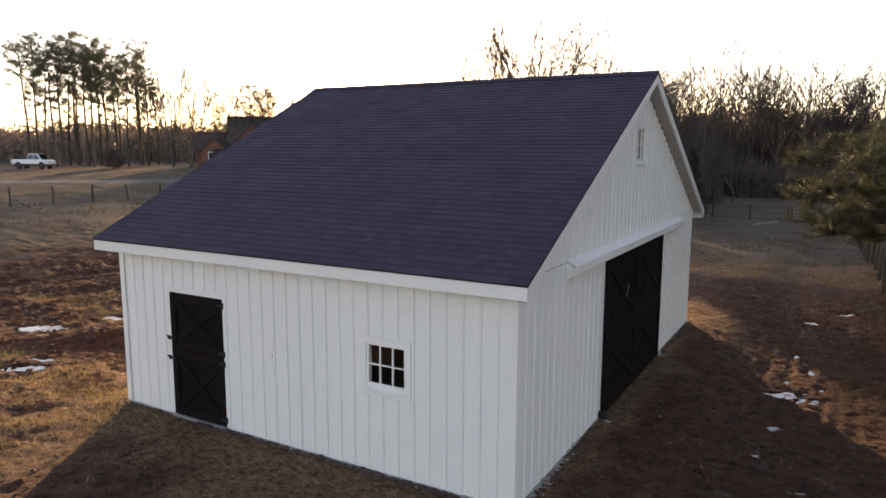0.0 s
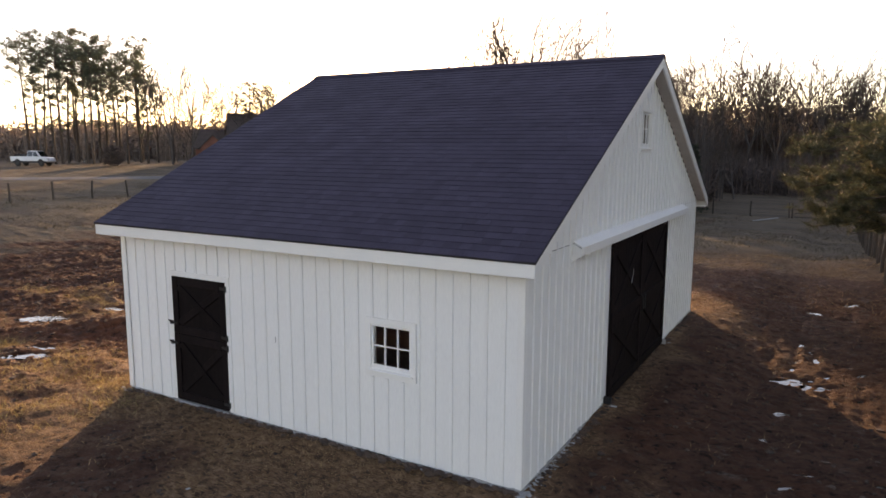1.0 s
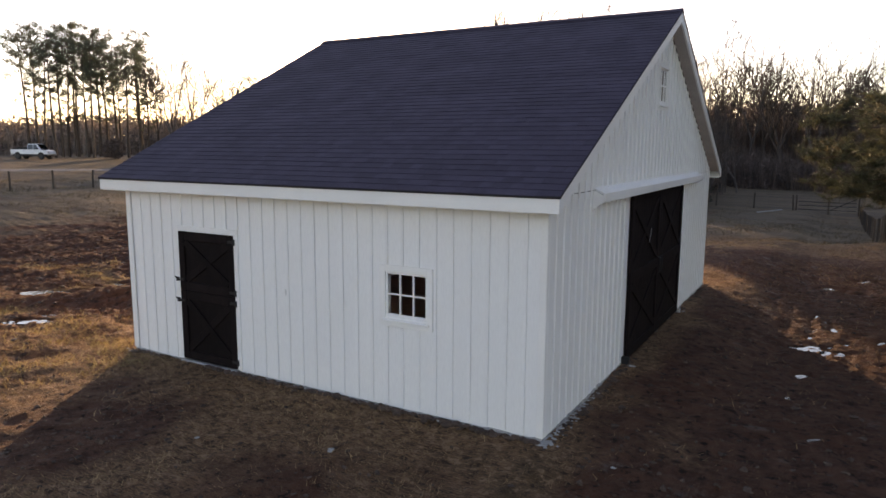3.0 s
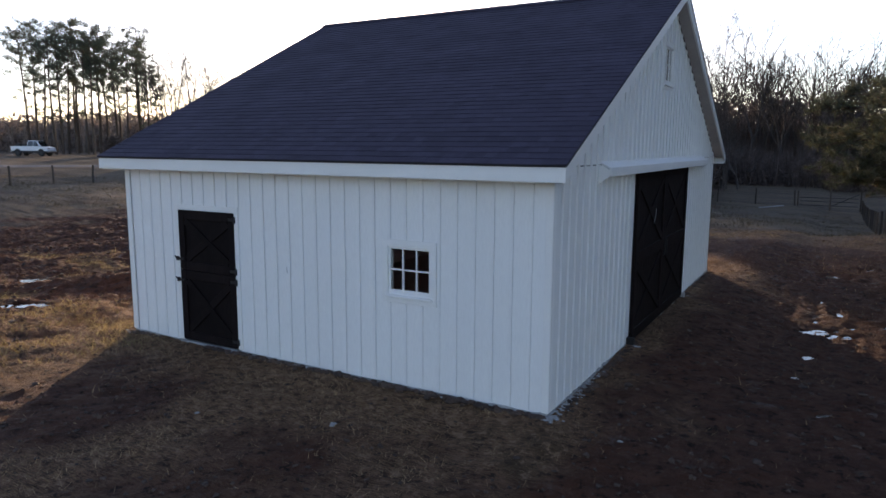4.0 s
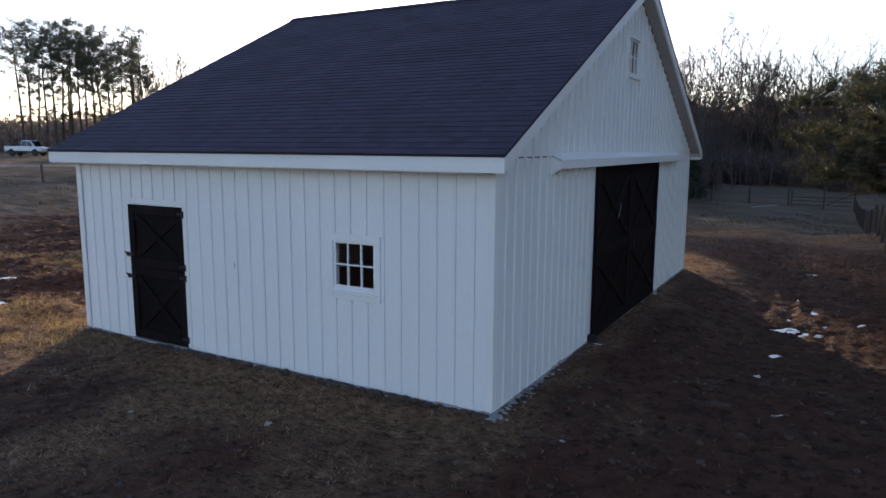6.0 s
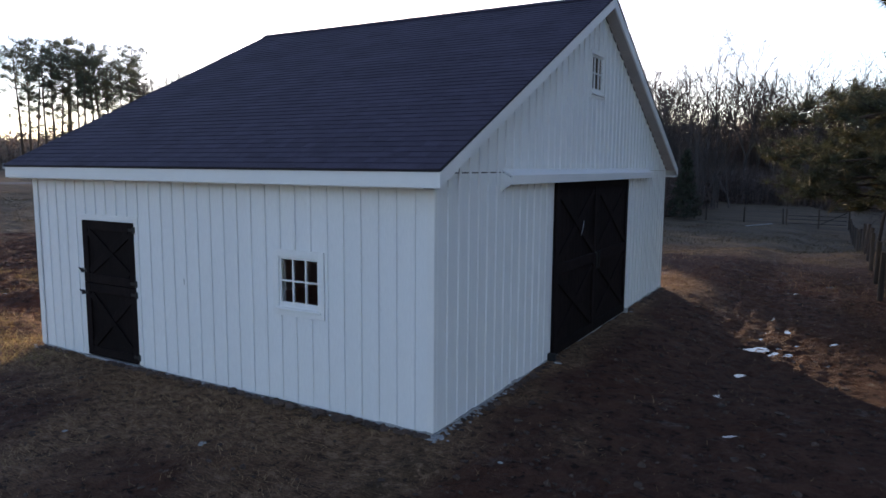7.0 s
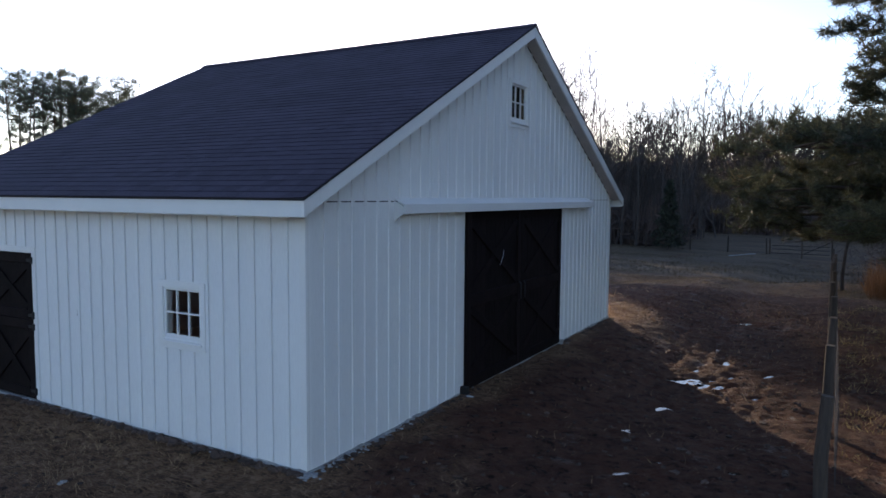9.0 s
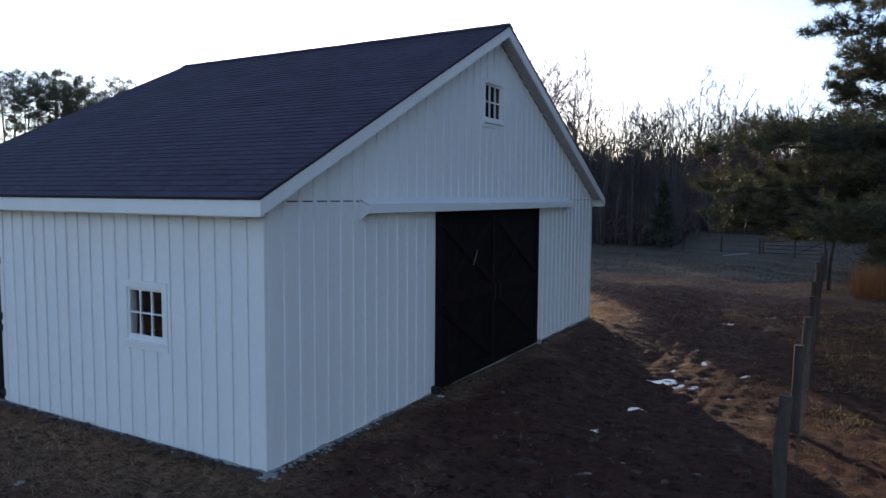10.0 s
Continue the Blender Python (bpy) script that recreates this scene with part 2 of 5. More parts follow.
wrr = water_mat.node_tree.nodes.new("ShaderNodeMapRange")
wrr.inputs["To Min"].default_value, wrr.inputs["To Max"].default_value = 0.02, 0.12
water_mat.node_tree.links.new(wnoise, wrr.inputs["Value"])
water_mat.node_tree.links.new(wrr.outputs["Result"], wb.inputs["Roughness"])

# ---- ground ----
RNG = np.random.default_rng(7)
TABLE = RNG.random((256, 256))


def vnoise(x, y):
    """Smooth value noise, cells of 1 m."""
    xi, yi = np.floor(x).astype(int), np.floor(y).astype(int)
    fx, fy = x - xi, y - yi
    fx, fy = fx * fx * (3 - 2 * fx), fy * fy * (3 - 2 * fy)
    a, b = TABLE[xi % 256, yi % 256], TABLE[(xi + 1) % 256, yi % 256]
    c, d = TABLE[xi % 256, (yi + 1) % 256], TABLE[(xi + 1) % 256, (yi + 1) % 256]
    return (a * (1 - fx) + b * fx) * (1 - fy) + (c * (1 - fx) + d * fx) * fy


def fbm(x, y, octaves=4):
    total, amp, norm = 0.0, 1.0, 0.0
    for k in range(octaves):
        total = total + amp * vnoise(x * 2**k + 17.3 * k, y * 2**k + 9.1 * k)
        norm, amp = norm + amp, amp * 0.5
    return total / norm


def sstep(a, b, v):
    t = np.clip((v - a) / (b - a), 0, 1)
    return t * t * (3 - 2 * t)


def land(x, y):
    """The lie of the land, without clods."""
    x, y = np.asarray(x, float), np.asarray(y, float)
    u = -0.87 * x + 0.5 * y
    rise = 1.60 * sstep(40, 122, u) - 0.55 * sstep(9, 15, u) * (1 - sstep(20, 45, u))
    drop = -2.0 * sstep(20, 66, y) * (1 - sstep(56, 80, u))
    yard = -0.30 * sstep(0.7, 2.6, x) * sstep(0.5, 7, y) - 0.05 * sstep(0.3, 2.0, x)
    return rise + drop + yard


PUDDLES = [  # x, y, half length, half width, turn
    (2.50, 7.62, 0.34, 0.20, 20), (2.72, 7.48, 0.20, 0.09, 0), (3.02, 7.42, 0.30, 0.10, -8), (3.30, 7.58, 0.12, 0.05, 30), (2.66, 5.54, 0.12, 0.07, 30),
    (2.66, 8.5, 0.10, 0.04, 85), (2.72, 9.3, 0.13, 0.035, 80), (2.94, 10.05, 0.16, 0.05, 75), (3.10, 9.5, 0.14, 0.05, 95), (2.75, 10.7, 0.12, 0.05, 88),
    (3.33, 8.3, 0.10, 0.035, 80), (3.95, 8.8, 0.14, 0.035, 70), (3.92, 7.1, 0.13, 0.035, 60), (3.02, 14.6, 0.30, 0.10, 5), (3.8, 16.3, 0.24, 0.12, 30),
    (2.45, 3.8, 0.13, 0.06, 60), (3.1, 2.7, 0.10, 0.04, 20), (2.9, 2.1, 0.09, 0.035, 50), (4.05, 2.9, 0.07, 0.03, 10), (3.05, 8.0, 0.10, 0.04, 80),
    (-16.4, 3.26, 0.50, 0.24, 30), (-14.8, 2.83, 0.38, 0.12, -25), (-11.45, 0.12, 0.36, 0.13, 35), (-11.95, 0.85, 0.26, 0.08, 20), (-15.6, 5.15, 0.36, 0.12, 10), (-16.3, 6.0, 0.20, 0.08, 10),
]


def mud_mask(x, y):
    n = 0.5 + 1.5 * (fbm(x * 0.6 + 3.1, y * 0.6 + 8.7, 5) - 0.5)
    yard = sstep(-0.3, 1.3, x) * (1 - sstep(7.5, 10.0, x)) * (1 - sstep(18, 23, y)) * (1 - 0.55 * sstep(10.6, 11.6, y) * (1 - sstep(12.4, 13.6, y)) * (1 - sstep(0.8, 2.2, x)))
    yard = np.maximum(yard, sstep(-7.0, -3.0, x) * (1 - sstep(5.0, 7.0, x)) * sstep(12.6, 14.0, y) * (1 - sstep(18, 22, y)))
    heap = np.exp(-(((x + 20) / 10.5) ** 2 + ((y - 11.5) / 10) ** 2) ** 1.5)
    strip = np.exp(-(((x + 15.0) / 4.5) ** 2 + ((y - 3.4) / 2.6) ** 2) ** 1.5)
    front = np.maximum(0.60 * (1 - sstep(-2.6, -0.4, y)) * sstep(-9.0, -7.4, x), 0.60 * (1 - sstep(-9.0, -7.0, x)) * (1 - sstep(2.0, 5.0, y)))
    bank = np.exp(-((((x + 12.6) * 0.80 + (y - 2.9) * 0.60) / 4.6) ** 2 + ((-(x + 12.6) * 0.60 + (y - 2.9) * 0.80) / 1.25) ** 2) ** 1.5)
    strip = np.maximum(strip * 0.8, bank)
    zone = np.clip(np.maximum(np.maximum(yard * 0.95, heap), np.maximum(strip, front)), 0, 1)
    return np.clip(sstep(0.30, 0.62, zone * 0.62 + n * 0.62 - 0.12), 0, 1)


def relief(x, y, mud):
    """Clods, ruts, tufts and puddle hollows."""
    near = 1 - sstep(17, 30, np.hypot((x + 4) * 0.55, y - 6))
    left = sstep(5.0, 8.5, -x)
    clods = (fbm(x * 1.7 + 40, y * 1.1, 5) - 0.5) * (0.05 + 0.15 * left) + (np.abs(fbm(x * 3.1, y * 4.2 + 60, 4) - 0.5) - 0.12) * -(0.085 + 0.14 * left) + (fbm(x * 6.5 + 20, y * 5.0, 3) - 0.5) * (0.08 + 0.08 * left)
    turf = (fbm(x * 0.9 + 9, y * 0.9 + 77, 3) - 0.5) * 0.13 + (fbm(x * 4.5 + 13, y * 6, 3) - 0.5) * 0.07
    wander = 0.25 * (fbm(y * 0.25 + 5, y * 0.0 + 2.5, 2) - 0.5)
    ruts = 0.0
    for c in (1.75, 2.15, 2.62, 2.95, 3.35, 3.9):
        d = (x - c - wander - 0.16 * (fbm(y * 0.8 + 3 * c, x * 0.3, 3) - 0.5)) / 0.085
        ruts = ruts - 0.034 * np.exp(-d * d) + 0.020 * np.exp(-((np.abs(d) - 1.9) ** 2)) * (0.4 + 1.2 * fbm(x * 4.0, y * 5.5 + 2 * c, 2))
    ruts = ruts * sstep(2.0, 5.0, y) * (1 - sstep(13, 18, y)) * 0.9 * sstep(0.38, 0.66, fbm(x * 1.2 + 4, y * 0.9, 3))
    bank = 0.42 * np.exp(-((((x + 12.6) * 0.80 + (y - 2.9) * 0.60) / 4.2) ** 2 + ((-(x + 12.6) * 0.60 + (y - 2.9) * 0.80) / 0.75) ** 2) ** 1.2) * (0.45 + fbm(x * 1.4 + 8, y * 1.4, 3))
    heap = 0.35 * np.exp(-(((x + 20) / 7) ** 2 + ((y - 11) / 5) ** 2)) * (fbm(x * 0.5, y * 0.5 + 30, 3) * 1.6)
    barn = sstep(0.05, 0.9, np.maximum(np.maximum(-7.75 - x, x - 0.05), np.maximum(-0.05 - y, y - 11.55)))
    h = near * (mud * clods + (1 - mud) * turf * (1 + 1.3 * sstep(7.6, 9.5, -x)) + ruts + heap + bank) * (0.42 + 0.58 * barn)
    for px, py, a, b, turn in PUDDLES:
        w = radians(turn)
        s, t = (x - px) * math.cos(w) + (y - py) * math.sin(w), -(x - px) * math.sin(w) + (y - py) * math.cos(w)
        a, b = a * 1.2, b * 1.2
        g = np.exp(-((s / (a * 1.5)) ** 2 + (t / (b * 1.6)) ** 2) ** 2)
        h = h * (1 - g) + g * (-0.040 + 0.16 * (fbm(x * 9, y * 9, 3) - 0.5))
    return h


def lines(fine0, fine1, step, out0, out1):
    mid = list(np.arange(fine0, fine1 + 1e-6, step))
    lo, hi, s = [], [], step
    v = fine0
    while v > out0:
        s *= 1.13
        v -= s
        lo.append(max(v, out0))
    v, s = mid[-1], step
    while v < out1:
        s *= 1.13
        v += s
        hi.append(min(v, out1))
    return np.array(lo[::-1] + mid + hi)


gx, gy = lines(-27, 6.0, 0.08, -1500, 1500), lines(-4.5, 18, 0.07, -1500, 1500)
GX, GY = np.meshgrid(gx, gy, indexing="ij")
MUD = mud_mask(GX, GY)
GZ = land(GX, GY) + relief(GX, GY, MUD)
idx = np.arange(GX.size).reshape(GX.shape)
quads = np.stack([idx[:-1, :-1], idx[1:, :-1], idx[1:, 1:], idx[:-1, 1:]], -1).reshape(-1, 4)
ground_me = raw_mesh("ground", np.stack([GX, GY, GZ], -1).reshape(-1, 3), quads)
field = sstep(20, 30, np.hypot(GX + 4, GY - 4))
attr = ground_me.attributes.new("field", "FLOAT", "POINT")
attr.data.foreach_set("value", field.astype(np.float32).ravel())
attr = ground_me.attributes.new("mud", "FLOAT", "POINT")
attr.data.foreach_set("value", MUD.astype(np.float32).ravel())
ground_me.polygons.foreach_set("use_smooth", np.ones(len(quads), bool))

ground_mat = bpy.data.materials.new("yard_soil_and_dead_grass")
ground_mat.use_nodes = True
nt = ground_mat.node_tree
gb = nt.nodes["Principled BSDF"]
gvec = coords(nt, shuffle=False)
at = nt.nodes.new("ShaderNodeAttribute")
at.attribute_name = "mud"
n_big, n_mid, n_fine = tex_noise(nt, gvec, 0.35, 5), tex_noise(nt, gvec, 3.0, 6, 0.7), tex_noise(nt, gvec, 38.0, 4, 0.7)
mud_c = mix_rgb(nt, ramp(nt, n_mid, 0.3, 0.7), (0.118, 0.053, 0.033), (0.058, 0.027, 0.018))
mud_c = mix_rgb(nt, ramp(nt, n_big, 0.48, 0.68), mud_c, (0.092, 0.036, 0.020))
mud_c = mix_rgb(nt, ramp(nt, n_fine, 0.55, 0.85), mud_c, (0.023, 0.0115, 0.0085))
straw_c = mix_rgb(nt, ramp(nt, n_mid, 0.32, 0.68), (0.235, 0.128, 0.071), (0.125, 0.066, 0.040))
strands = []
for spin, k in ((18, 1.0), (-40, 1.15), (75, 0.9)):
    st = tex_noise(nt, coords(nt, (7 * k, 75 * k, 7), False, spin), 1.0, 3, 0.6)
    strands.append(st)
    straw_c = mix_rgb(nt, ramp(nt, st, 0.56, 0.68), straw_c, (0.30, 0.182, 0.092))
    straw_c = mix_rgb(nt, ramp(nt, st, 0.44, 0.34), straw_c, (0.040, 0.021, 0.012))
    mud_c = mix_rgb(nt, ramp(nt, st, 0.64, 0.74), mud_c, (0.13, 0.080, 0.045))
straw_c = mix_rgb(nt, ramp(nt, n_fine, 0.58, 0.85), straw_c, (0.040, 0.022, 0.013))
straw_c = mix_rgb(nt, ramp(nt, n_big, 0.55, 0.72), straw_c, (0.066, 0.042, 0.022))
clump = tex_noise(nt, gvec, 7.0, 5, 0.75)
straw_c = mix_rgb(nt, ramp(nt, clump, 0.52, 0.66), straw_c, (0.30, 0.180, 0.110))
straw_c = mix_rgb(nt, ramp(nt, clump, 0.47, 0.36), straw_c, (0.052, 0.031, 0.021))
mud_c = mix_rgb(nt, ramp(nt, clump, 0.54, 0.66), mud_c, (0.112, 0.054, 0.036))
mud_c = mix_rgb(nt, ramp(nt, clump, 0.46, 0.36), mud_c, (0.022, 0.0115, 0.0085))
at2 = nt.nodes.new("ShaderNodeAttribute")
at2.attribute_name = "field"
streak = tex_noise(nt, coords(nt, (0.10, 0.45, 1), False), 1.0, 5, 0.65)
field_c = mix_rgb(nt, ramp(nt, streak, 0.35, 0.65), (0.162, 0.118, 0.078), (0.092, 0.070, 0.050))
field_c = mix_rgb(nt, ramp(nt, tex_noise(nt, gvec, 0.9, 6, 0.7), 0.5, 0.75), field_c, (0.10, 0.074, 0.043))
field_c = mix_rgb(nt, ramp(nt, n_fine, 0.5, 0.8), field_c, (0.034, 0.029, 0.019))
straw_c = mix_rgb(nt, at2.outputs["Fac"], straw_c, field_c)
gcol = mix_rgb(nt, at.outputs["Fac"], straw_c, mud_c)
nt.links.new(gcol, gb.inputs["Base Color"])
grr = nt.nodes.new("ShaderNodeMapRange")
grr.inputs["To Min"].default_value, grr.inputs["To Max"].default_value = 0.62, 1.0
nt.links.new(n_mid, grr.inputs["Value"])
wet = nt.nodes.new("ShaderNodeMath")
wet.operation = "MULTIPLY"
nt.links.new(at.outputs["Fac"], wet.inputs[0])
nt.links.new(ramp(nt, tex_noise(nt, gvec, 1.6, 6, 0.75), 0.57, 0.72), wet.inputs[1])
gspec = nt.nodes.new("ShaderNodeMapRange")
gspec.inputs["To Min"].default_value, gspec.inputs["To Max"].default_value = 0.10, 0.38
nt.links.new(wet.outputs[0], gspec.inputs["Value"])
nt.links.new(gspec.outputs["Result"], gb.inputs["Specular IOR Level"])
grough = nt.nodes.new("ShaderNodeMix")
nt.links.new(wet.outputs[0], grough.inputs[0])
nt.links.new(grr.outputs["Result"], grough.inputs[2])
grough.inputs[3].default_value = 0.45
nt.links.new(grough.outputs[0], gb.inputs["Roughness"])
gbump = nt.nodes.new("ShaderNodeBump")
gbump.inputs["Distance"].default_value, gbump.inputs["Strength"].default_value = 0.045, 0.95
nt.links.new(n_fine, gbump.inputs["Height"])
gbump2 = nt.nodes.new("ShaderNodeBump")
gbump2.inputs["Distance"].default_value, gbump2.inputs["Strength"].default_value = 0.07, 0.8
nt.links.new(n_mid, gbump2.inputs["Height"])
gbump3 = nt.nodes.new("ShaderNodeBump")
gbump3.inputs["Distance"].default_value, gbump3.inputs["Strength"].default_value = 0.05, 0.8
nt.links.new(clump, gbump3.inputs["Height"])
nt.links.new(gbump2.outputs["Normal"], gbump3.inputs["Normal"])
nt.links.new(gbump3.outputs["Normal"], gbump.inputs["Normal"])
nt.links.new(gbump.outputs["Normal"], gb.inputs["Normal"])
tagged(part("ground", ground_me, ground_mat), "bare reddish mud and trampled dead winter grass", "ground", kind="structure")


def lie(x, y):
    return float(land(x, y))

# ---- barn ----
LEN, WID, EAVE = 7.70, 11.49, 2.83           # along x, along y, wall top at the eaves
RIDGE_Y = 5.745
SLOPE = 0.497
TOP0 = 3.055                                  # shingle top at the front eave edge, y = -0.30
OVER, RAKE_X0, RAKE_X1 = 0.30, -8.00, 0.25


def roof_top(y):
    return TOP0 + SLOPE * (min(y, 2 * RIDGE_Y - y) + OVER)


barn = thing("barn", (0, 0, 0), "white board-sided barn with dark shingle gable roof", "barn")

DOOR = (-6.42, -5.165, 0.03, 2.20)            # stable door: x0, x1, z0, z1
WIN = (-2.305, -1.645, 1.295, 1.92)           # front window sash
GWIN = (5.29, 5.97, 4.40, 5.02)               # gable window: y0, y1, z0, z1
BIG = (3.66, 7.72, 0.02, 2.95)                # sliding door opening: y0, y1, z0, z1


def wall_with_holes(axis, a0, a1, d0, d1, top, holes, low=0.02):
    """A wall of thickness d0..d1 along an axis from a0 to a1, in one piece, with rectangular holes (a0, a1, z0, z1) through it."""
    s, seen = Shape(), {}
    cuts = sorted({a0, a1, *[h[0] for h in holes], *[h[1] for h in holes], *([RIDGE_Y] if axis == "y" else [])})
    rows = sorted({low, *[max(z, low) for h in holes for z in h[2:]]}) + [None]

    def corner(i, j, d):
        if (i, j, d) not in seen:
            a = cuts[i]
            z = top(a) if rows[j] is None else min(rows[j], top(a))
            seen[i, j, d] = len(s.v)
            s.v.append((a, d, z) if axis == "x" else (d, a, z))
        return seen[i, j, d]

    def solid(i, j):
        if not (0 <= i < len(cuts) - 1 and 0 <= j < len(rows) - 1):
            return False
        m = 0.5 * (cuts[i] + cuts[i + 1])
        return not any(h[0] < m < h[1] and h[2] <= rows[j] + 1e-6 and rows[j + 1] is not None and rows[j + 1] <= h[3] + 1e-6 for h in holes)

    for i in range(len(cuts) - 1):
        for j in range(len(rows) - 1):
            if not solid(i, j):
                continue
            for d in (d0, d1):
                s.f.append((corner(i, j, d), corner(i + 1, j, d), corner(i + 1, j + 1, d), corner(i, j + 1, d)))
            for (ni, nj), (p, q) in (((i - 1, j), ((i, j), (i, j + 1))), ((i + 1, j), ((i + 1, j), (i + 1, j + 1))), ((i, j - 1), ((i, j), (i + 1, j))), ((i, j + 1), ((i, j + 1), (i + 1, j + 1)))):
                if not solid(ni, nj):
                    s.f.append((corner(*p, d0), corner(*q, d0), corner(*q, d1), corner(*p, d1)))
    return s


front = part("front_wall", wall_with_holes("x", -LEN + 0.001, -0.001, 0.0, 0.12, lambda a: EAVE, [DOOR, WIN]), white_siding, barn)
gable = part("gable_wall", wall_with_holes("y", 0.121, WID - 0.121, -0.12, -0.0125, lambda a: roof_top(a) - 0.20, [GWIN, (BIG[0], BIG[1], 0.02, 2.90)]), inner_wood, barn)
part("rear_wall", Shape().box(-LEN, -0.013, WID - 0.12, WID, 0.02, EAVE), white_siding, barn)
part("far_gable_wall", Shape().prism([(0.0, 0.02), (WID, 0.02), (WID, EAVE), (RIDGE_Y, roof_top(RIDGE_Y) - 0.2), (0.0, EAVE)], "x", -LEN, -LEN + 0.11), white_siding, barn)
part("barn_floor", Shape().box(-LEN + 0.12, -0.13, 0.13, WID - 0.13, 0.0, 0.06), concrete, barn)

PITCH, BAT_W, BAT_D = 0.254, 0.046, 0.0225


def batten_shape(w, zl, zr, d):
    """One batten, its back at local y = 0, standing out to -y over narrow gaps, from x = 0 to w, top sloping from zl to zr."""
    c, g, u = 0.003, 0.005, 0.008
    s = Shape()
    prof = [(u, 0.0), (u, -g), (0, -g), (0, c - d), (c, -d), (w - c, -d), (w, c - d), (w, -g), (w - u, -g), (w - u, 0.0)]
    n = len(prof)
    s.v += [(x, y, 0.0) for x, y in prof] + [(x, y, zl + (zr - zl) * x / w) for x, y in prof]
    s.f += [tuple(range(n)), tuple(range(2 * n - 1, n - 1, -1))] + [(i, n + i, n + (i + 1) % n, (i + 1) % n) for i in range(n)]
    return s


batten_cache = {}
r_bat = random.Random(17)


def add_batten(parent, zl, zr, z0, m):
    d = BAT_D + r_bat.choice((-0.0015, 0.0, 0.0015))
    key = tuple(round(k, 3) for k in (zl - z0, zr - z0, d))
    if key not in batten_cache:
        batten_cache[key] = batten_shape(BAT_W, zl - z0, zr - z0, d).mesh("batten")
    ob = part("batten", batten_cache[key], white_siding, parent)
    ob.matrix_basis = m @ pose(r_bat.gauss(0, 0.002), 0, z0)


def batten_run(a0, a1, holes, bottom, top, place, parent):
    """Battens at even steps from a1 back to a0, broken where an opening interrupts them."""
    k = 1
    while a1 - k * PITCH > a0 + 0.05:
        c = a1 - k * PITCH
        c0, c1 = c - BAT_W / 2, c + BAT_W / 2
        k += 1
        z = bottom(c)
        for h in sorted((h for h in holes if h[0] < c1 and h[1] > c0), key=lambda h: h[2]):
            if h[2] - z > 0.03:
                add_batten(parent, h[2], h[2], z, place(c0))
            z = max(z, h[3])
        if min(top(c0), top(c1)) - z > 0.03:
            add_batten(parent, top(c0), top(c1), z, place(c0))


CAS = 0.095                                   # casing width
door_hole = (DOOR[0] - CAS, DOOR[1] + CAS, 0.0, DOOR[3] + CAS)
win_hole = (WIN[0] - CAS, WIN[1] + CAS, WIN[2] - 0.14, WIN[3] + CAS)
gwin_hole = (GWIN[0] - 0.08, GWIN[1] + 0.08, GWIN[2] - 0.13, GWIN[3] + 0.08)
for x, z in ((-4.12, 1.42), (-4.10, 0.88)):
    part("split", Shape().box(x - 0.004, x + 0.004, -0.0012, 0.004, z - 0.045, z + 0.045), dark_plastic, front, "small dark split in the siding")
batten_run(-LEN, 0.0, [door_hole, win_hole], lambda a: 0.045, lambda a: EAVE, lambda a: pose(a, 0, 0), front)
JOINT = 3.00                                  # upper gable sheets lap over the lower ones
to_gable = lambda a, out=0.0: Matrix(((0, -1, 0, out), (1, 0, 0, a), (0, 0, 1, 0), (0, 0, 0, 1)))
batten_run(0.0, WID, [(BIG[0] - 0.04, BIG[1] + 0.04, 0.0, 2.97)], lambda a: 0.045, lambda a: min(JOINT - 0.058, roof_top(a) - 0.21), lambda a: to_gable(a), gable)
batten_run(0.0, WID, [gwin_hole], lambda a: JOINT - 0.055, lambda a: roof_top(a) - 0.205, lambda a: to_gable(a, 0.0025), gable)
part("upper_siding", wall_with_holes("y", 0.03, WID - 0.03, -0.012, 0.002, lambda a: roof_top(a) - 0.2, [GWIN], JOINT + 0.007), white_siding, gable)
part("lower_siding", wall_with_holes("y", 0.0605, WID - 0.001, -0.012, 0.0, lambda a: min(JOINT - 0.007, roof_top(a) - 0.21), [(BIG[0], BIG[1], 0.02, 2.90)]), white_siding, gable)

# dark strip stands in for the deep shade of the open siding joint
part("sheathing_strip", Shape().box(-0.0122, -0.0105, 0.035, 1.9, JOINT - 0.008, JOINT + 0.008), black_wood, gable, "dark strip standing in for shade in the siding joint")

# footing, corner boards and eaves
foot = Shape()
for ax, length in (("x", LEN), ("y", WID)):
    steps, n = int(length / 0.09), len(foot.v)
    for i in range(steps + 1):
        a = length * i / steps
        h = (-0.035 if ax == "x" else -0.02) + 0.11 * float(fbm(i * 0.31, 1.5 if ax == "x" else 9.2, 3))
        w = 0.005 + (0.08 if ax == "x" else 0.06) * max(float(fbm(i * 0.21 + 30, 5.5 if ax == "x" else 2.2, 3)) - 0.36, 0) ** 1.2
        for d, z in ((-0.05, h), (w, h * 0.8), (w + 0.03, -0.12)):
            foot.v.append((-a, -d, z) if ax == "x" else (d, a, z))
        if i:
            k = n + 3 * i
            foot.f += [(k - 3, k, k + 1, k - 2), (k - 2, k + 1, k + 2, k - 1)]
part("footing", foot, concrete, barn, "rough pale concrete footing")
part("corner_board", Shape().box(-0.07, 0.0205, -0.0205, -0.0005, 0.045, EAVE).box(0.0005, 0.0205, -0.0004, 0.06, 0.045, EAVE), white_trim, barn, bevel=0.003)
part("corner_board", Shape().box(-LEN - 0.0205, -LEN + 0.07, -0.0205, -0.0005, 0.045, EAVE), white_trim, barn, bevel=0.003)

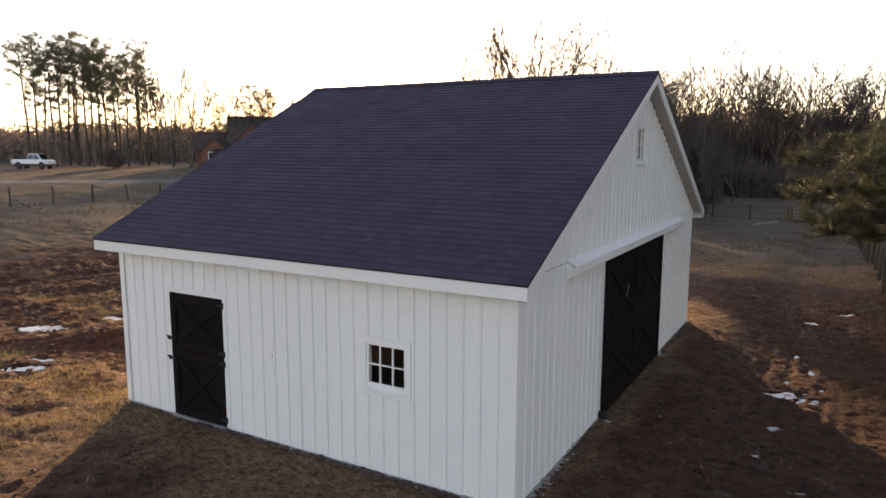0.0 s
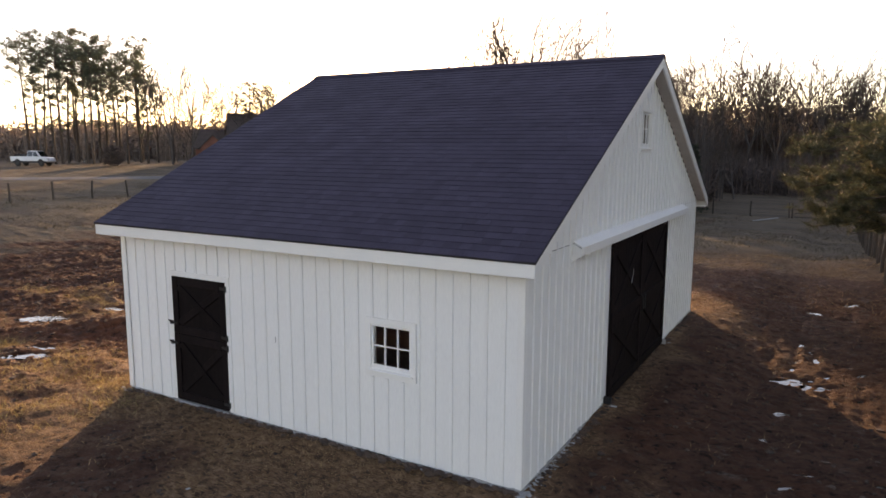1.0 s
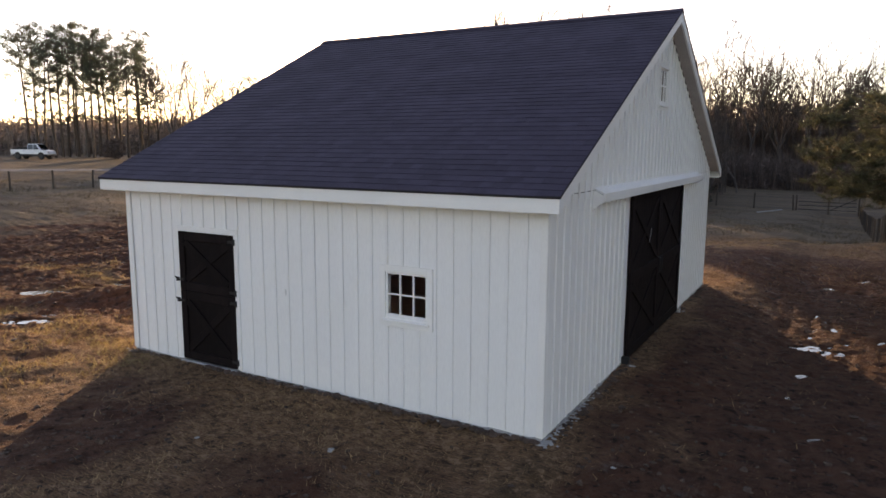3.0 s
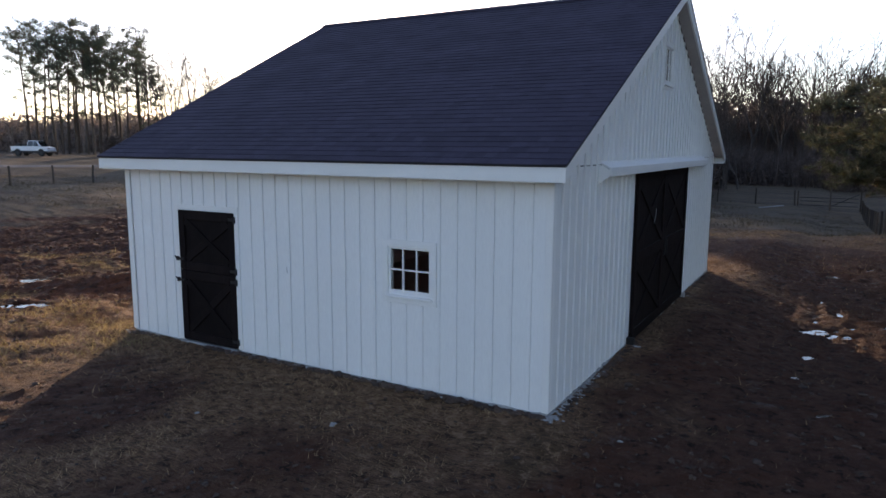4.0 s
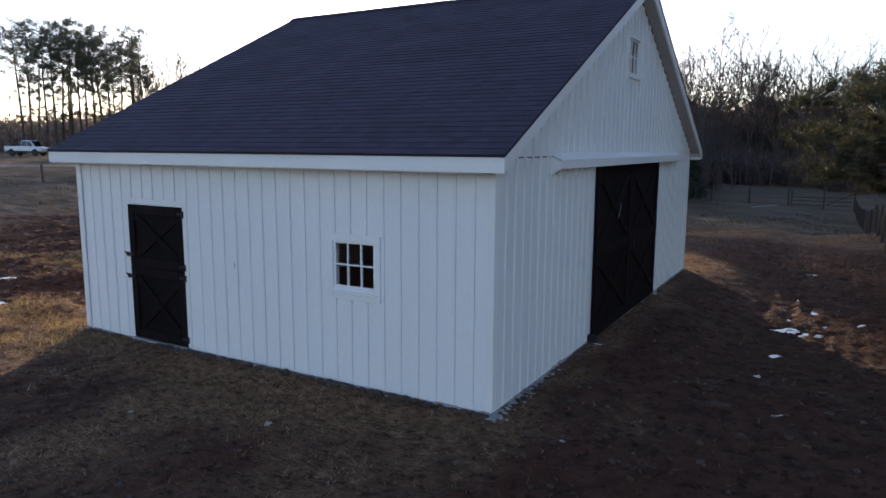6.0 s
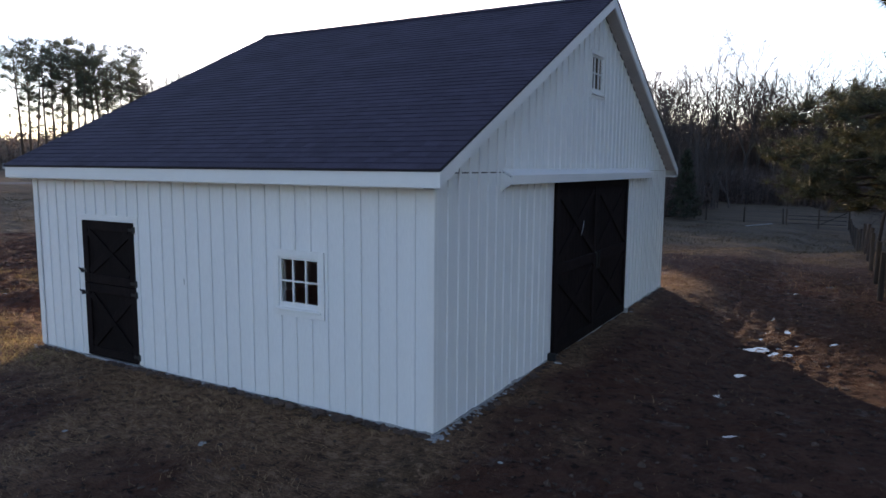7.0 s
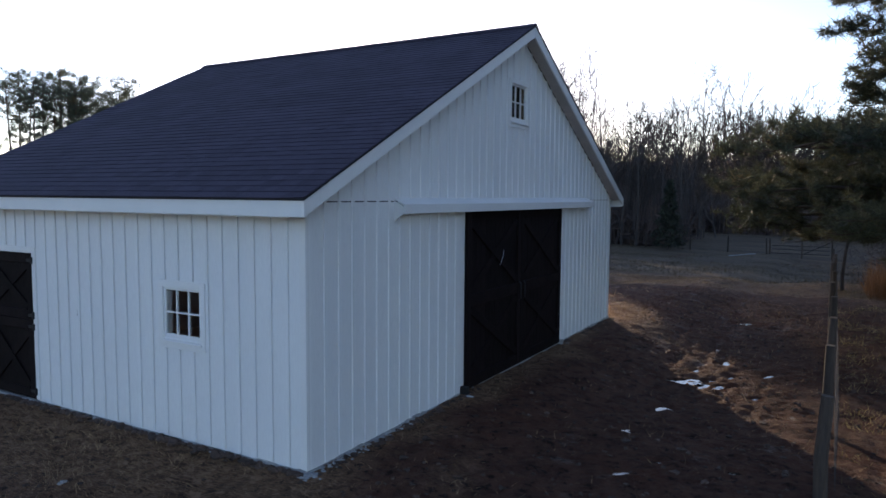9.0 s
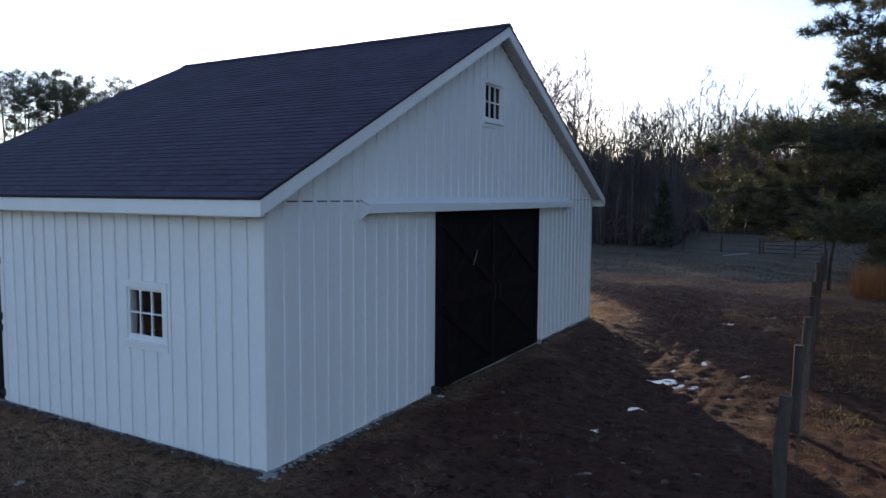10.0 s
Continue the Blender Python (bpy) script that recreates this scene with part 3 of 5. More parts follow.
FAS_TOP, FAS_LOW = TOP0 - 0.03, 2.845
for name, y0, y1 in (("front_fascia", -OVER + 0.005, -OVER + 0.035), ("rear_fascia", WID + OVER - 0.075, WID + OVER - 0.045)):
    part(name, Shape().box(RAKE_X0 + 0.005, RAKE_X1 - 0.005, y0, y1, FAS_LOW, FAS_TOP), white_trim, barn, bevel=0.004)
part("front_soffit", Shape().box(RAKE_X0 + 0.03, 0.02, -OVER + 0.036, 0.119, 2.833, 2.858), white_trim, barn)
part("rear_soffit", Shape().box(RAKE_X0 + 0.03, RAKE_X1 - 0.035, WID, WID + OVER - 0.077, 2.833, 2.858), white_trim, barn)

END = 2 * RIDGE_Y + OVER - 0.04


def rake_poly(a, b, y0, y1):
    """A band along both roof slopes, from a to b below the shingle tops."""
    return [(y0, roof_top(y0) - a), (RIDGE_Y, roof_top(RIDGE_Y) - a), (y1, roof_top(y1) - a),
            (y1, roof_top(y1) - b), (RIDGE_Y, roof_top(RIDGE_Y) - b), (y0, roof_top(y0) - b)]


for x0, x1 in ((RAKE_X1 - 0.032, RAKE_X1), (RAKE_X0, RAKE_X0 + 0.032)):
    for half, (ya, yb) in (("front", (-OVER + 0.004, RIDGE_Y)), ("rear", (RIDGE_Y, END))):
        pts = [(ya, roof_top(ya) - 0.034), (yb, roof_top(yb) - 0.034), (yb, roof_top(yb) - 0.215), (ya, roof_top(ya) - 0.215)]
        part("rake_board", Shape().prism(pts, "x", x0, x1), white_trim, barn, bevel=0.004)
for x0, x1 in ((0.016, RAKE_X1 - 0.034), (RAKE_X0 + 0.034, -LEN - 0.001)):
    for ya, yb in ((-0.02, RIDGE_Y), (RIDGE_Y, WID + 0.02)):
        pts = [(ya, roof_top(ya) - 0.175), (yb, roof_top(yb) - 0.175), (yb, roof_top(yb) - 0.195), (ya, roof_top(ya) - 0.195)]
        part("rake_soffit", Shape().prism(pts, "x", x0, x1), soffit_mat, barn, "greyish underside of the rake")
roof = part("roof", Shape().prism(rake_poly(0.012, 0.034, -OVER - 0.01, END + 0.01), "x", RAKE_X0 - 0.01, RAKE_X1 + 0.012), deck_mat, barn, "dark charcoal asphalt shingle roof")

# sliding doors and their track cover
track = Shape().prism([(0.004, 3.045), (0.165, 2.965), (0.165, 2.84), (0.14, 2.84), (0.14, 2.95), (0.004, 3.02)], "y", 1.72, 9.52)
part("track_cover", track, white_trim, barn, "white boxed cover of the sliding track", bevel=0.003)
part("track_end", Shape().prism([(0.004, 3.01), (0.155, 2.935), (0.155, 2.845), (0.05, 2.775), (0.004, 2.735)], "y", 1.695, 1.718), white_trim, barn, bevel=0.003)
part("track_end", Shape().prism([(0.014, 3.01), (0.155, 2.935), (0.155, 2.84), (0.014, 2.84)], "y", 9.522, 9.56), white_trim, barn, bevel=0.003)
part("track_rail", Shape().box(0.03, 0.10, 1.75, 9.48, 2.905, 2.945), black_iron, barn)
part("jamb", Shape().box(-0.02, 0.006, BIG[0] - 0.03, BIG[0] - 0.001, 0.045, 2.96), white_trim, barn)
part("jamb", Shape().box(-0.02, 0.006, BIG[1] + 0.001, BIG[1] + 0.03, 0.045, 2.96), white_trim, barn)


def sliding_leaf(y0, y1):
    leaf = part("sliding_door", Shape().box(0.016, 0.036, y0, y1, 0.06, 2.90), black_wood, barn, "black-stained braced plank sliding door")
    n = 12
    for i in range(n):
        a0, a1 = y0 + (y1 - y0) * i / n, y0 + (y1 - y0) * (i + 1) / n
        part("plank", Shape().box(0.036, 0.044, a0 + 0.002, a1 - 0.002, 0.065, 2.895), black_wood, leaf, bevel=0.002)
    x0, x1 = 0.045, 0.072
    for a in (y0, y1 - 0.14):
        part("stile", Shape().box(x0, x1, a, a + 0.14, 0.06, 2.90), black_wood, leaf, bevel=0.004)
    for z in (0.06, 1.36, 2.72):
        part("rail", Shape().box(x0, x1 - 0.002, y0 + 0.141, y1 - 0.141, z, z + 0.18), black_wood, leaf, bevel=0.004)
    for z0, z1 in ((0.24, 1.36), (1.54, 2.72)):
        part("brace", Shape().bar((x0 + 0.012, y0 + 0.15, z1 - 0.06), (x0 + 0.012, y1 - 0.15, z0 + 0.06), 0.13, 0.023, (1, 0, 0)), black_wood, leaf, bevel=0.004)
        part("brace", Shape().bar((x0 + 0.008, y0 + 0.15, z0 + 0.06), (x0 + 0.008, y1 - 0.15, z1 - 0.06), 0.13, 0.018, (1, 0, 0)), black_wood, leaf, bevel=0.004)
    return leaf


mid = 0.5 * (BIG[0] + BIG[1])
leaf_a = sliding_leaf(BIG[0] - 0.03, mid - 0.004)
leaf_b = sliding_leaf(mid + 0.004, BIG[1] + 0.03)
for lf, y in ((leaf_a, mid - 0.09), (leaf_b, mid + 0.09)):
    part("pull_handle", Shape().tube([(0.074, y, 1.22), (0.115, y, 1.26), (0.115, y, 1.52), (0.074, y, 1.56)], [0.011] * 4, 6), black_iron, lf)
part("latch_chain", Shape().tube([(0.075, mid - 0.75, 2.16), (0.085, mid - 0.82, 2.05), (0.078, mid - 0.90, 1.92)], [0.004, 0.005, 0.004], 6), steel, leaf_a, "bright steel latch hanging on the door")
part("door_stop", Shape().box(0.0, 0.13, BIG[0] - 0.12, BIG[0] - 0.04, 0.0, 0.13), black_iron, barn, bevel=0.006)
part("door_stop", Shape().box(0.0, 0.13, BIG[1] + 0.05, BIG[1] + 0.13, 0.0, 0.11), concrete, barn, bevel=0.01)

# stable door in two leaves
d0, d1, dz0, dz1 = DOOR
part("casing", Shape().box(d0 - CAS + 0.004, d0 - 0.006, -0.024, 0.03, 0.045, dz1 + CAS - 0.004), white_trim, barn, bevel=0.003)
part("casing", Shape().box(d1 + 0.006, d1 + CAS - 0.004, -0.024, 0.03, 0.045, dz1 + CAS - 0.004), white_trim, barn, bevel=0.003)
part("casing", Shape().box(d0 - 0.005, d1 + 0.005, -0.024, 0.03, dz1 + 0.006, dz1 + CAS - 0.004), white_trim, barn, bevel=0.003)
part("door_threshold", Shape().box(d0 - 0.05, d1 + 0.05, -0.06, 0.10, -0.05, 0.03), concrete, barn, bevel=0.006)


def stable_leaf(z0, z1):
    leaf = part("stable_door_leaf", Shape().box(d0, d1, 0.0, 0.025, z0, z1), black_wood, barn, "black-stained stable door leaf with cross brace")
    y0, y1 = -0.028, -0.001
    for a in (d0, d1 - 0.13):
        part("stile", Shape().box(a, a + 0.13, y0, y1, z0, z1), black_wood, leaf, bevel=0.004)
    for a in (z0, z1 - 0.14):
        part("rail", Shape().box(d0 + 0.131, d1 - 0.131, y0 + 0.002, y1, a, a + 0.14), black_wood, leaf, bevel=0.004)
    part("brace", Shape().bar((d0 + 0.14, -0.016, z1 - 0.17), (d1 - 0.14, -0.016, z0 + 0.17), 0.12, 0.022, (0, 1, 0)), black_wood, leaf, bevel=0.004)
    part("brace", Shape().bar((d0 + 0.14, -0.011, z0 + 0.17), (d1 - 0.14, -0.011, z1 - 0.17), 0.12, 0.018, (0, 1, 0)), black_wood, leaf, bevel=0.004)
    return leaf


upper, lower = stable_leaf(1.225, dz1), stable_leaf(dz0 + 0.02, 1.215)
for lf, zs in ((upper, (2.10, 1.29)), (lower, (1.12, 0.16))):
    for z in zs:
        part("hinge", Shape().box(d1 - 0.11, d1 + 0.012, -0.036, -0.029, z - 0.022, z + 0.022).tube([(d1 + 0.022, -0.03, z - 0.05), (d1 + 0.022, -0.03, z + 0.05)], [0.02, 0.02], 8), black_iron, lf, "black strap hinge", bevel=0.002)
for lf, z in ((upper, 1.40), (lower, 1.05)):
    part("latch", Shape().box(d0 - 0.02, d0 + 0.10, -0.046, -0.029, z - 0.02, z + 0.02).box(d0 - 0.075, d0 - 0.02, -0.045, -0.014, z - 0.035, z + 0.035)
         .tube([(d0 - 0.05, -0.04, z), (d0 - 0.05, -0.085, z + 0.05)], [0.012, 0.012], 6), black_iron, lf, "black gate latch", bevel=0.002)


def sash_window(place, w, h, casing, sill_out):
    """A six-light white sash. Local x across, z up from the sash's lower corner, face at y = 0 looking to -y."""
    win = part("window", Shape().box(-casing + 0.004, -0.001, -0.024, 0.03, -0.13, h + casing - 0.004).box(w + 0.001, w + casing - 0.004, -0.024, 0.03, -0.13, h + casing - 0.004)
               .box(-0.0005, w + 0.0005, -0.024, 0.03, h + 0.001, h + casing - 0.004).box(-0.0005, w + 0.0005, -0.024, 0.03, -0.13, -0.071), white_trim, barn, "white six-light sash window with casing", bevel=0.003)
    win.matrix_basis = place
    part("sill", Shape().prism([(-sill_out, -0.062), (-sill_out, -0.035), (0.09, -0.002), (0.09, -0.07), (-0.013, -0.07)], "x", -0.04, w + 0.04), white_trim, win, bevel=0.003)
    fr = 0.032
    for b in ((0, fr, 0, h), (w - fr, w, 0, h), (fr, w - fr, 0, fr + 0.012), (fr, w - fr, h - fr, h)):
        part("sash_rail", Shape().box(b[0] + 0.0005, b[1] - 0.0005, 0.002, 0.040, b[2] + 0.001, b[3]), white_trim, win, bevel=0.002)
    xs = [fr, w / 3 + 0.004, 2 * w / 3 - 0.004, w - fr]
    zs = [fr + 0.012, h / 2 + 0.004, h - fr]
    m = 0.010
    for x in xs[1:3]:
        part("muntin", Shape().box(x - m, x + m, 0.005, 0.036, zs[0], zs[2]), white_trim, win)
    for a0, a1 in ((xs[0], xs[1] - m), (xs[1] + m, xs[2] - m), (xs[2] + m, xs[3])):
        part("muntin", Shape().box(a0, a1, 0.005, 0.036, zs[1] - m, zs[1] + m), white_trim, win)
        for c0, c1 in ((zs[0], zs[1] - m), (zs[1] + m, zs[2])):
            p = part("pane", Shape().box(a0, a1, 0.018, 0.022, c0, c1), pane_glass, win)
            p.visible_shadow = False
    return win


sash_window(pose(WIN[0], 0, WIN[2]), WIN[1] - WIN[0], WIN[3] - WIN[2], CAS, 0.045)
sash_window(to_gable(GWIN[0], 0.004) @ pose(0, 0, GWIN[2]), GWIN[1] - GWIN[0], GWIN[3] - GWIN[2], 0.08, 0.05)

# ---- trees ----
def bare_tree_meshes(seed, height, leaders, spread, lean=0.0, bole=0.26):
    """A leafless hardwood: a short bole, a few tall leaders, and side branches that taper out into fine twigs."""
    r = random.Random(seed)
    wood, twig = Shape(), Shape()
    sides, cuts, kids = (7, 5, 4, 3, 3), (4, 6, 3, 2, 1), (0, 9, 5, 4, 0)

    def limb(p, d, length, r0, r1, level):
        pts, rad, d = [p], [r0], d.normalized()
        wob, n = 0.05 + 0.035 * level, cuts[level]
        for i in range(n):
            d = (d + Vector((r.gauss(0, wob), r.gauss(0, wob), 0.04 + 0.03 * level + r.gauss(0, 0.05)))).normalized()
            p = p + d * (length / n)
            pts.append(p)
            rad.append(r0 + (r1 - r0) * ((i + 1) / n) ** 0.8)
        (wood if level < 3 else twig).tube(pts, rad, sides[level], False)
        turn = r.uniform(0, 6.283)
        for j in range(kids[level]):
            t = (0.20 if level == 1 else 0.25) + 0.76 * (j + r.uniform(0.1, 0.9)) / kids[level]
            k = min(int(t * n), n - 1)
            q, along = pts[k].lerp(pts[k + 1], t * n - k), (pts[k + 1] - pts[k]).normalized()
            s = along.cross(Vector((0.3, 0.2, 1) if abs(along.z) < 0.9 else (1, 0.2, 0))).normalized()
            turn += 2.4 + r.uniform(-0.5, 0.5)
            out = s * math.cos(turn) + along.cross(s) * math.sin(turn)
            a = radians(r.uniform(24, 52))
            here = r0 + (r1 - r0) * t
            limb(q, along * math.cos(a) + out * math.sin(a), length * ((0.50 - 0.30 * t) if level == 1 else (0.62 - 0.25 * t)) * r.uniform(0.65, 1.25),
                 max(here * 0.58, (0, 0.054, 0.037, 0.027)[level]), (0, 0.026, 0.020, 0.014)[level], level + 1)
        return pts, d

    r0 = height * 0.0120
    pts, d = limb(Vector((0, 0, -0.3)), Vector((lean, 0.02, 1)), height * bole, r0, r0 * 0.8, 0)
    a0 = r.uniform(0, 6.283)
    for k in range(leaders):
        w = a0 + 6.283 * k / leaders + r.uniform(-0.4, 0.4)
        tilt = math.tan(spread * r.uniform(0.5, 1.25))
        limb(pts[-1] if k < 2 else pts[-2], d + Vector((math.cos(w) * tilt + lean, math.sin(w) * tilt, 0)), height * (0.98 - bole) * r.uniform(0.72, 1.04), r0 * 0.70, 0.035, 1)
    return wood.mesh("trunk", smooth=True), twig.mesh("crown", smooth=True)


def clump_arrays(centres, radius, count, length, rng, droop=0.0, width=0.06):
    """Needle or leaf clumps as loose thin triangles round each centre."""
    c = np.repeat(np.asarray(centres, float), count, 0)
    n = len(c)
    d = rng.normal(size=(n, 3))
    d[:, 2] = d[:, 2] * 0.8 + 0.25 - droop
    d /= np.linalg.norm(d, axis=1, keepdims=True) + 1e-9
    root = c + rng.normal(size=(n, 3)) * radius * 0.45
    side = np.cross(d, rng.normal(size=(n, 3)))
    side /= np.linalg.norm(side, axis=1, keepdims=True) + 1e-9
    ln = length * rng.uniform(0.6, 1.25, (n, 1))
    v = np.stack([root - side * width * ln, root + side * width * ln, root + d * ln], 1).reshape(-1, 3)
    return v, np.arange(3 * n).reshape(-1, 3)


def tall_pine_meshes(seed, height, crown0, spread, limbs=30):
    """A tall loblolly pine: bare trunk, a few low stubs, and flattened puffs of needles at the limb ends with gaps between them."""
    r, rng = random.Random(seed), np.random.default_rng(seed)
    wood, centres = Shape(), []
    lean = r.uniform(-0.03, 0.03)
    pts = [(lean * height * t + 0.18 * math.sin(5 * t + seed), 0.14 * math.cos(4 * t), height * t - 0.3 * (t == 0)) for t in np.linspace(0, 1, 9)]
    wood.tube(pts, [height * 0.0115 * (1.05 - 0.85 * t) for t in np.linspace(0, 1, 9)], 7, False)

    def puff(c, size):
        for _ in range(10):
            centres.append((c.x + r.gauss(0, 0.42) * size, c.y + r.gauss(0, 0.42) * size, c.z + r.gauss(0, 0.34) * size))

    for i in range(limbs):
        low = i < limbs // 5
        f = crown0 - 0.22 * r.random() if low else crown0 + (0.985 - crown0) * ((i - limbs // 5) / (limbs * 0.8)) ** 0.75
        f = max(f, 0.04)
        k = min(int(f * 8), 7)
        p = Vector(pts[k]).lerp(Vector(pts[k + 1]), f * 8 - k)
        a, fall = i * 2.4 + r.uniform(-0.5, 0.5), max(f - crown0, 0) / (1 - crown0)
        ln = spread * (0.55 if low else 0.45 + 0.62 * math.sin(math.pi * (0.12 + 0.74 * fall))) * r.uniform(0.55, 1.15)
        tip = p + Vector((math.cos(a) * ln, math.sin(a) * ln, ln * r.uniform(0.05, 0.45)))
        mid_p = p.lerp(tip, 0.5) + Vector((0, 0, -0.10 * ln))
        wood.tube([p, mid_p, tip], [0.06, 0.04, 0.015], 4, False)
        size = spread * (0.15 if low else 0.33) * r.uniform(0.75, 1.2)
        puff(tip, size)
        if not low:
            puff(mid_p.lerp(tip, 0.35) + Vector((r.gauss(0, 0.3), r.gauss(0, 0.3), 0.15)), size * 0.9)
            if r.random() < 0.55:
                puff(p.lerp(mid_p, 0.8) + Vector((r.gauss(0, 0.3), r.gauss(0, 0.3), 0.1)), size * 0.7)
    v, f = clump_arrays(centres, 0.30, 11, 0.34, rng, width=0.12)
    return wood.mesh("trunk", smooth=True), raw_mesh("crown", v, f)


def plant(name, meshes, mats, place, label, category, group, turn=0.0, scale=1.0):
    ob = thing(name, place, label, category, group, turn=turn)
    for me, m, pn in zip(meshes, mats, ("trunk", "crown")):
        part(pn, me, m, ob)
    ob.scale = (scale,) * 3
    return ob


def scatter(stock, spots):
    """Copies of stocked trees at (x, y, kind, scale, turn)."""
    for x, y, k, s, turn in spots:
        ob = copy_thing(stock[k], pose(x, y, lie(x, y) - 0.05, 0, 0, turn))
        ob.scale = (s, s, s * (0.93 + 0.14 * ((x * 7.3 + y * 3.1) % 1)))


rt = random.Random(11)
bare_kinds = [(21, 22, 3, 0.42, 0.03), (22, 23, 2, 0.24, -0.03), (23, 20, 4, 0.50, 0.05), (24, 24, 3, 0.26, 0.10, 0.16), (25, 18, 3, 0.36, -0.04)]
first_spots = [(-9.9, 114.0), (-13.6, 117.6), (-17.6, 112.6), (-3.4, 120.6), (6.6, 114.6)]
bare = []
for kind_args, (x, y) in zip(bare_kinds, first_spots):
    bare.append(plant("bare_tree", bare_tree_meshes(*kind_args), (bark_grey, twig_mat), (x, y, lie(x, y) - 0.05), "leafless grey winter hardwood at the edge of the woods", "tree", "bare trees of the wood edge", 10.0, 1.06))
spots = [(-43.9, 100.5, 2, 1.46, 40), (-45.8, 102.5, 0, 1.30, 130), (-50.3, 102.0, 2, 1.36, 200), (-39.4, 104.5, 0, 1.16, 110), (-41.5, 101.0, 2, 1.30, 250), (-88.6, 69.6, 2, 0.84, 40), (-90.6, 67.8, 0, 0.76, 160), (-89.2, 76.4, 2, 0.76, 90), (-84.5, 84.0, 2, 0.80, 300),
         (-1.0, 112.0, 0, 0.92, 15), (1.5, 118.0, 2, 1.02, 70), (4.0, 110.0, 0, 0.84, 140), (8.5, 116.0, 2, 0.96, 200), (10.5, 112.0, 0, 0.9, 260), (3.0, 122.0, 2, 1.06, 320), (-24.0, 112.0, 2, 1.02, 50), (-20.5, 118.0, 0, 0.98, 100), (-14.5, 110.0, 2, 0.86, 170), (-22.0, 108.0, 0, 0.90, 230), (-5.5, 117.0, 2, 1.0, 280), (-32.5, 108.4, 1, 1.10, 75), (-28.5, 107.6, 3, 1.08, 150), (-25.6, 115.6, 0, 0.98, 250), (-8.7, 123.8, 2, 1.05, 310)]
for i in range(44):                            # wood edge behind the pasture
    f = i / 43
    x = -44 + 66 * f + rt.uniform(-1.6, 1.6)
    y = 108 + 24 * sstep(0.1, 0.7, f) + rt.uniform(-5, 9) - 10 * sstep(0.75, 1.0, f)
    spots.append((x, float(y), rt.randrange(5), rt.uniform(0.58, 0.86), rt.uniform(0, 360)))
for i in range(32):                            # nearer tongue of the wood behind the barn
    f = i / 31
    x, y = -48 + 37 * f + rt.uniform(-1.5, 1.5), 64 + rt.uniform(0, 24) + 6 * (1 - f)
    low = 0 < 0.835 * x + 0.55 * y < 18            # trees in the sun's path kept low, so that light reaches the yard
    spots.append((x, y, rt.randrange(5), rt.uniform(0.64, 0.92) * (0.70 if x > -29 else 1.0) * (0.74 if low else 1.0), rt.uniform(0, 360)))
for i in range(13):                            # thin belt by the house and the tall pines
    f = i / 12
    a = radians(40.5 + 13 * f)
    d = 128 + rt.uniform(-6, 16)
    spots.append((3 - d * math.sin(a), -7 + d * math.cos(a), rt.randrange(5), rt.uniform(0.60, 0.84), rt.uniform(0, 360)))
for i in range(10):                            # close stand at the tip of the tongue
    spots.append((-27 + 19 * i / 9 + rt.uniform(-1, 1), 66 + rt.uniform(0, 26), rt.choice((1, 3, 4)), rt.uniform(0.42, 0.62), rt.uniform(0, 360)))
for i in range(8):                             # the wood edge carried on past the fence, added out of view
    f = i / 7
    spots.append((14 + 46 * f + rt.uniform(-2, 2), 104 - 58 * f + rt.uniform(-4, 8), rt.randrange(5), rt.uniform(0.75, 1.05), rt.uniform(0, 360)))
scatter(bare, spots)

tall_a = [plant("pine_tree", tall_pine_meshes(31 + k, 20.6 + k, 0.60 - 0.05 * k, 2.8, 30), (bark_pine, needle_far), (x, y, lie(x, y)), "tall pine with a long bare trunk and open dark crown", "tree", "tall pines by the lane", 40 * k)
          for k, (x, y) in enumerate(((-115.0, 58.5), (-110.6, 70.0), (-109.0, 75.5), (-117.5, 68.5)))]
scatter(tall_a, [(3 - d * math.sin(radians(a)), -7 + d * math.cos(radians(a)), k, s, tn) for a, d, k, s, tn in (
    (60.4, 134, 2, 0.92, 130), (59.4, 126, 3, 0.84, 10), (58.4, 133, 1, 0.94, 200), (57.3, 128, 0, 0.95, 300),
    (56.4, 135, 3, 0.88, 250), (55.3, 127, 2, 0.86, 60), (54.5, 124, 0, 0.84, 160), (53.7, 132, 2, 0.82, 340), (45.5, 150, 3, 0.72, 60), (44.0, 152, 1, 0.74, 110),
    (59.9, 129, 1, 0.90, 222), (58.9, 130, 2, 0.90, 95), (57.8, 136, 3, 0.92, 145), (56.9, 124, 1, 0.82, 275), (55.9, 131, 0, 0.86, 15), (55.0, 134, 1, 0.80, 118), (53.1, 126, 3, 0.74, 205), (52.4, 133, 0, 0.70, 33))])


def shrub_meshes(seed, height, width, blade=0.16, count=260, per=9, cone=False):
    r, rng = random.Random(seed), np.random.default_rng(seed)
    wood, centres = Shape(), []
    wood.tube([(0, 0, -0.15), (0.03, 0.02, height * 0.5), (0, 0, height * 0.9)], [0.07, 0.05, 0.02], 5, False)
    for i in range(count):
        f = r.random()
        rad = width / 2 * ((1.05 - f) if cone else math.sqrt(max(1 - (1.6 * f - 0.7) ** 2, 0.05))) * (r.random() ** 0.4) * (0.75 + 0.4 * r.random())
        a = r.uniform(0, 6.283)
        centres.append((math.cos(a) * rad, math.sin(a) * rad, height * (0.06 + 0.92 * f)))
        if i % 6 == 0:
            wood.tube([(0, 0, height * f * 0.7), centres[-1]], [0.02, 0.008], 3, False)
    v, f = clump_arrays(centres, 0.2, per, blade * 2.2, rng, width=0.2)
    return wood.mesh("trunk"), raw_mesh("crown", v, f)


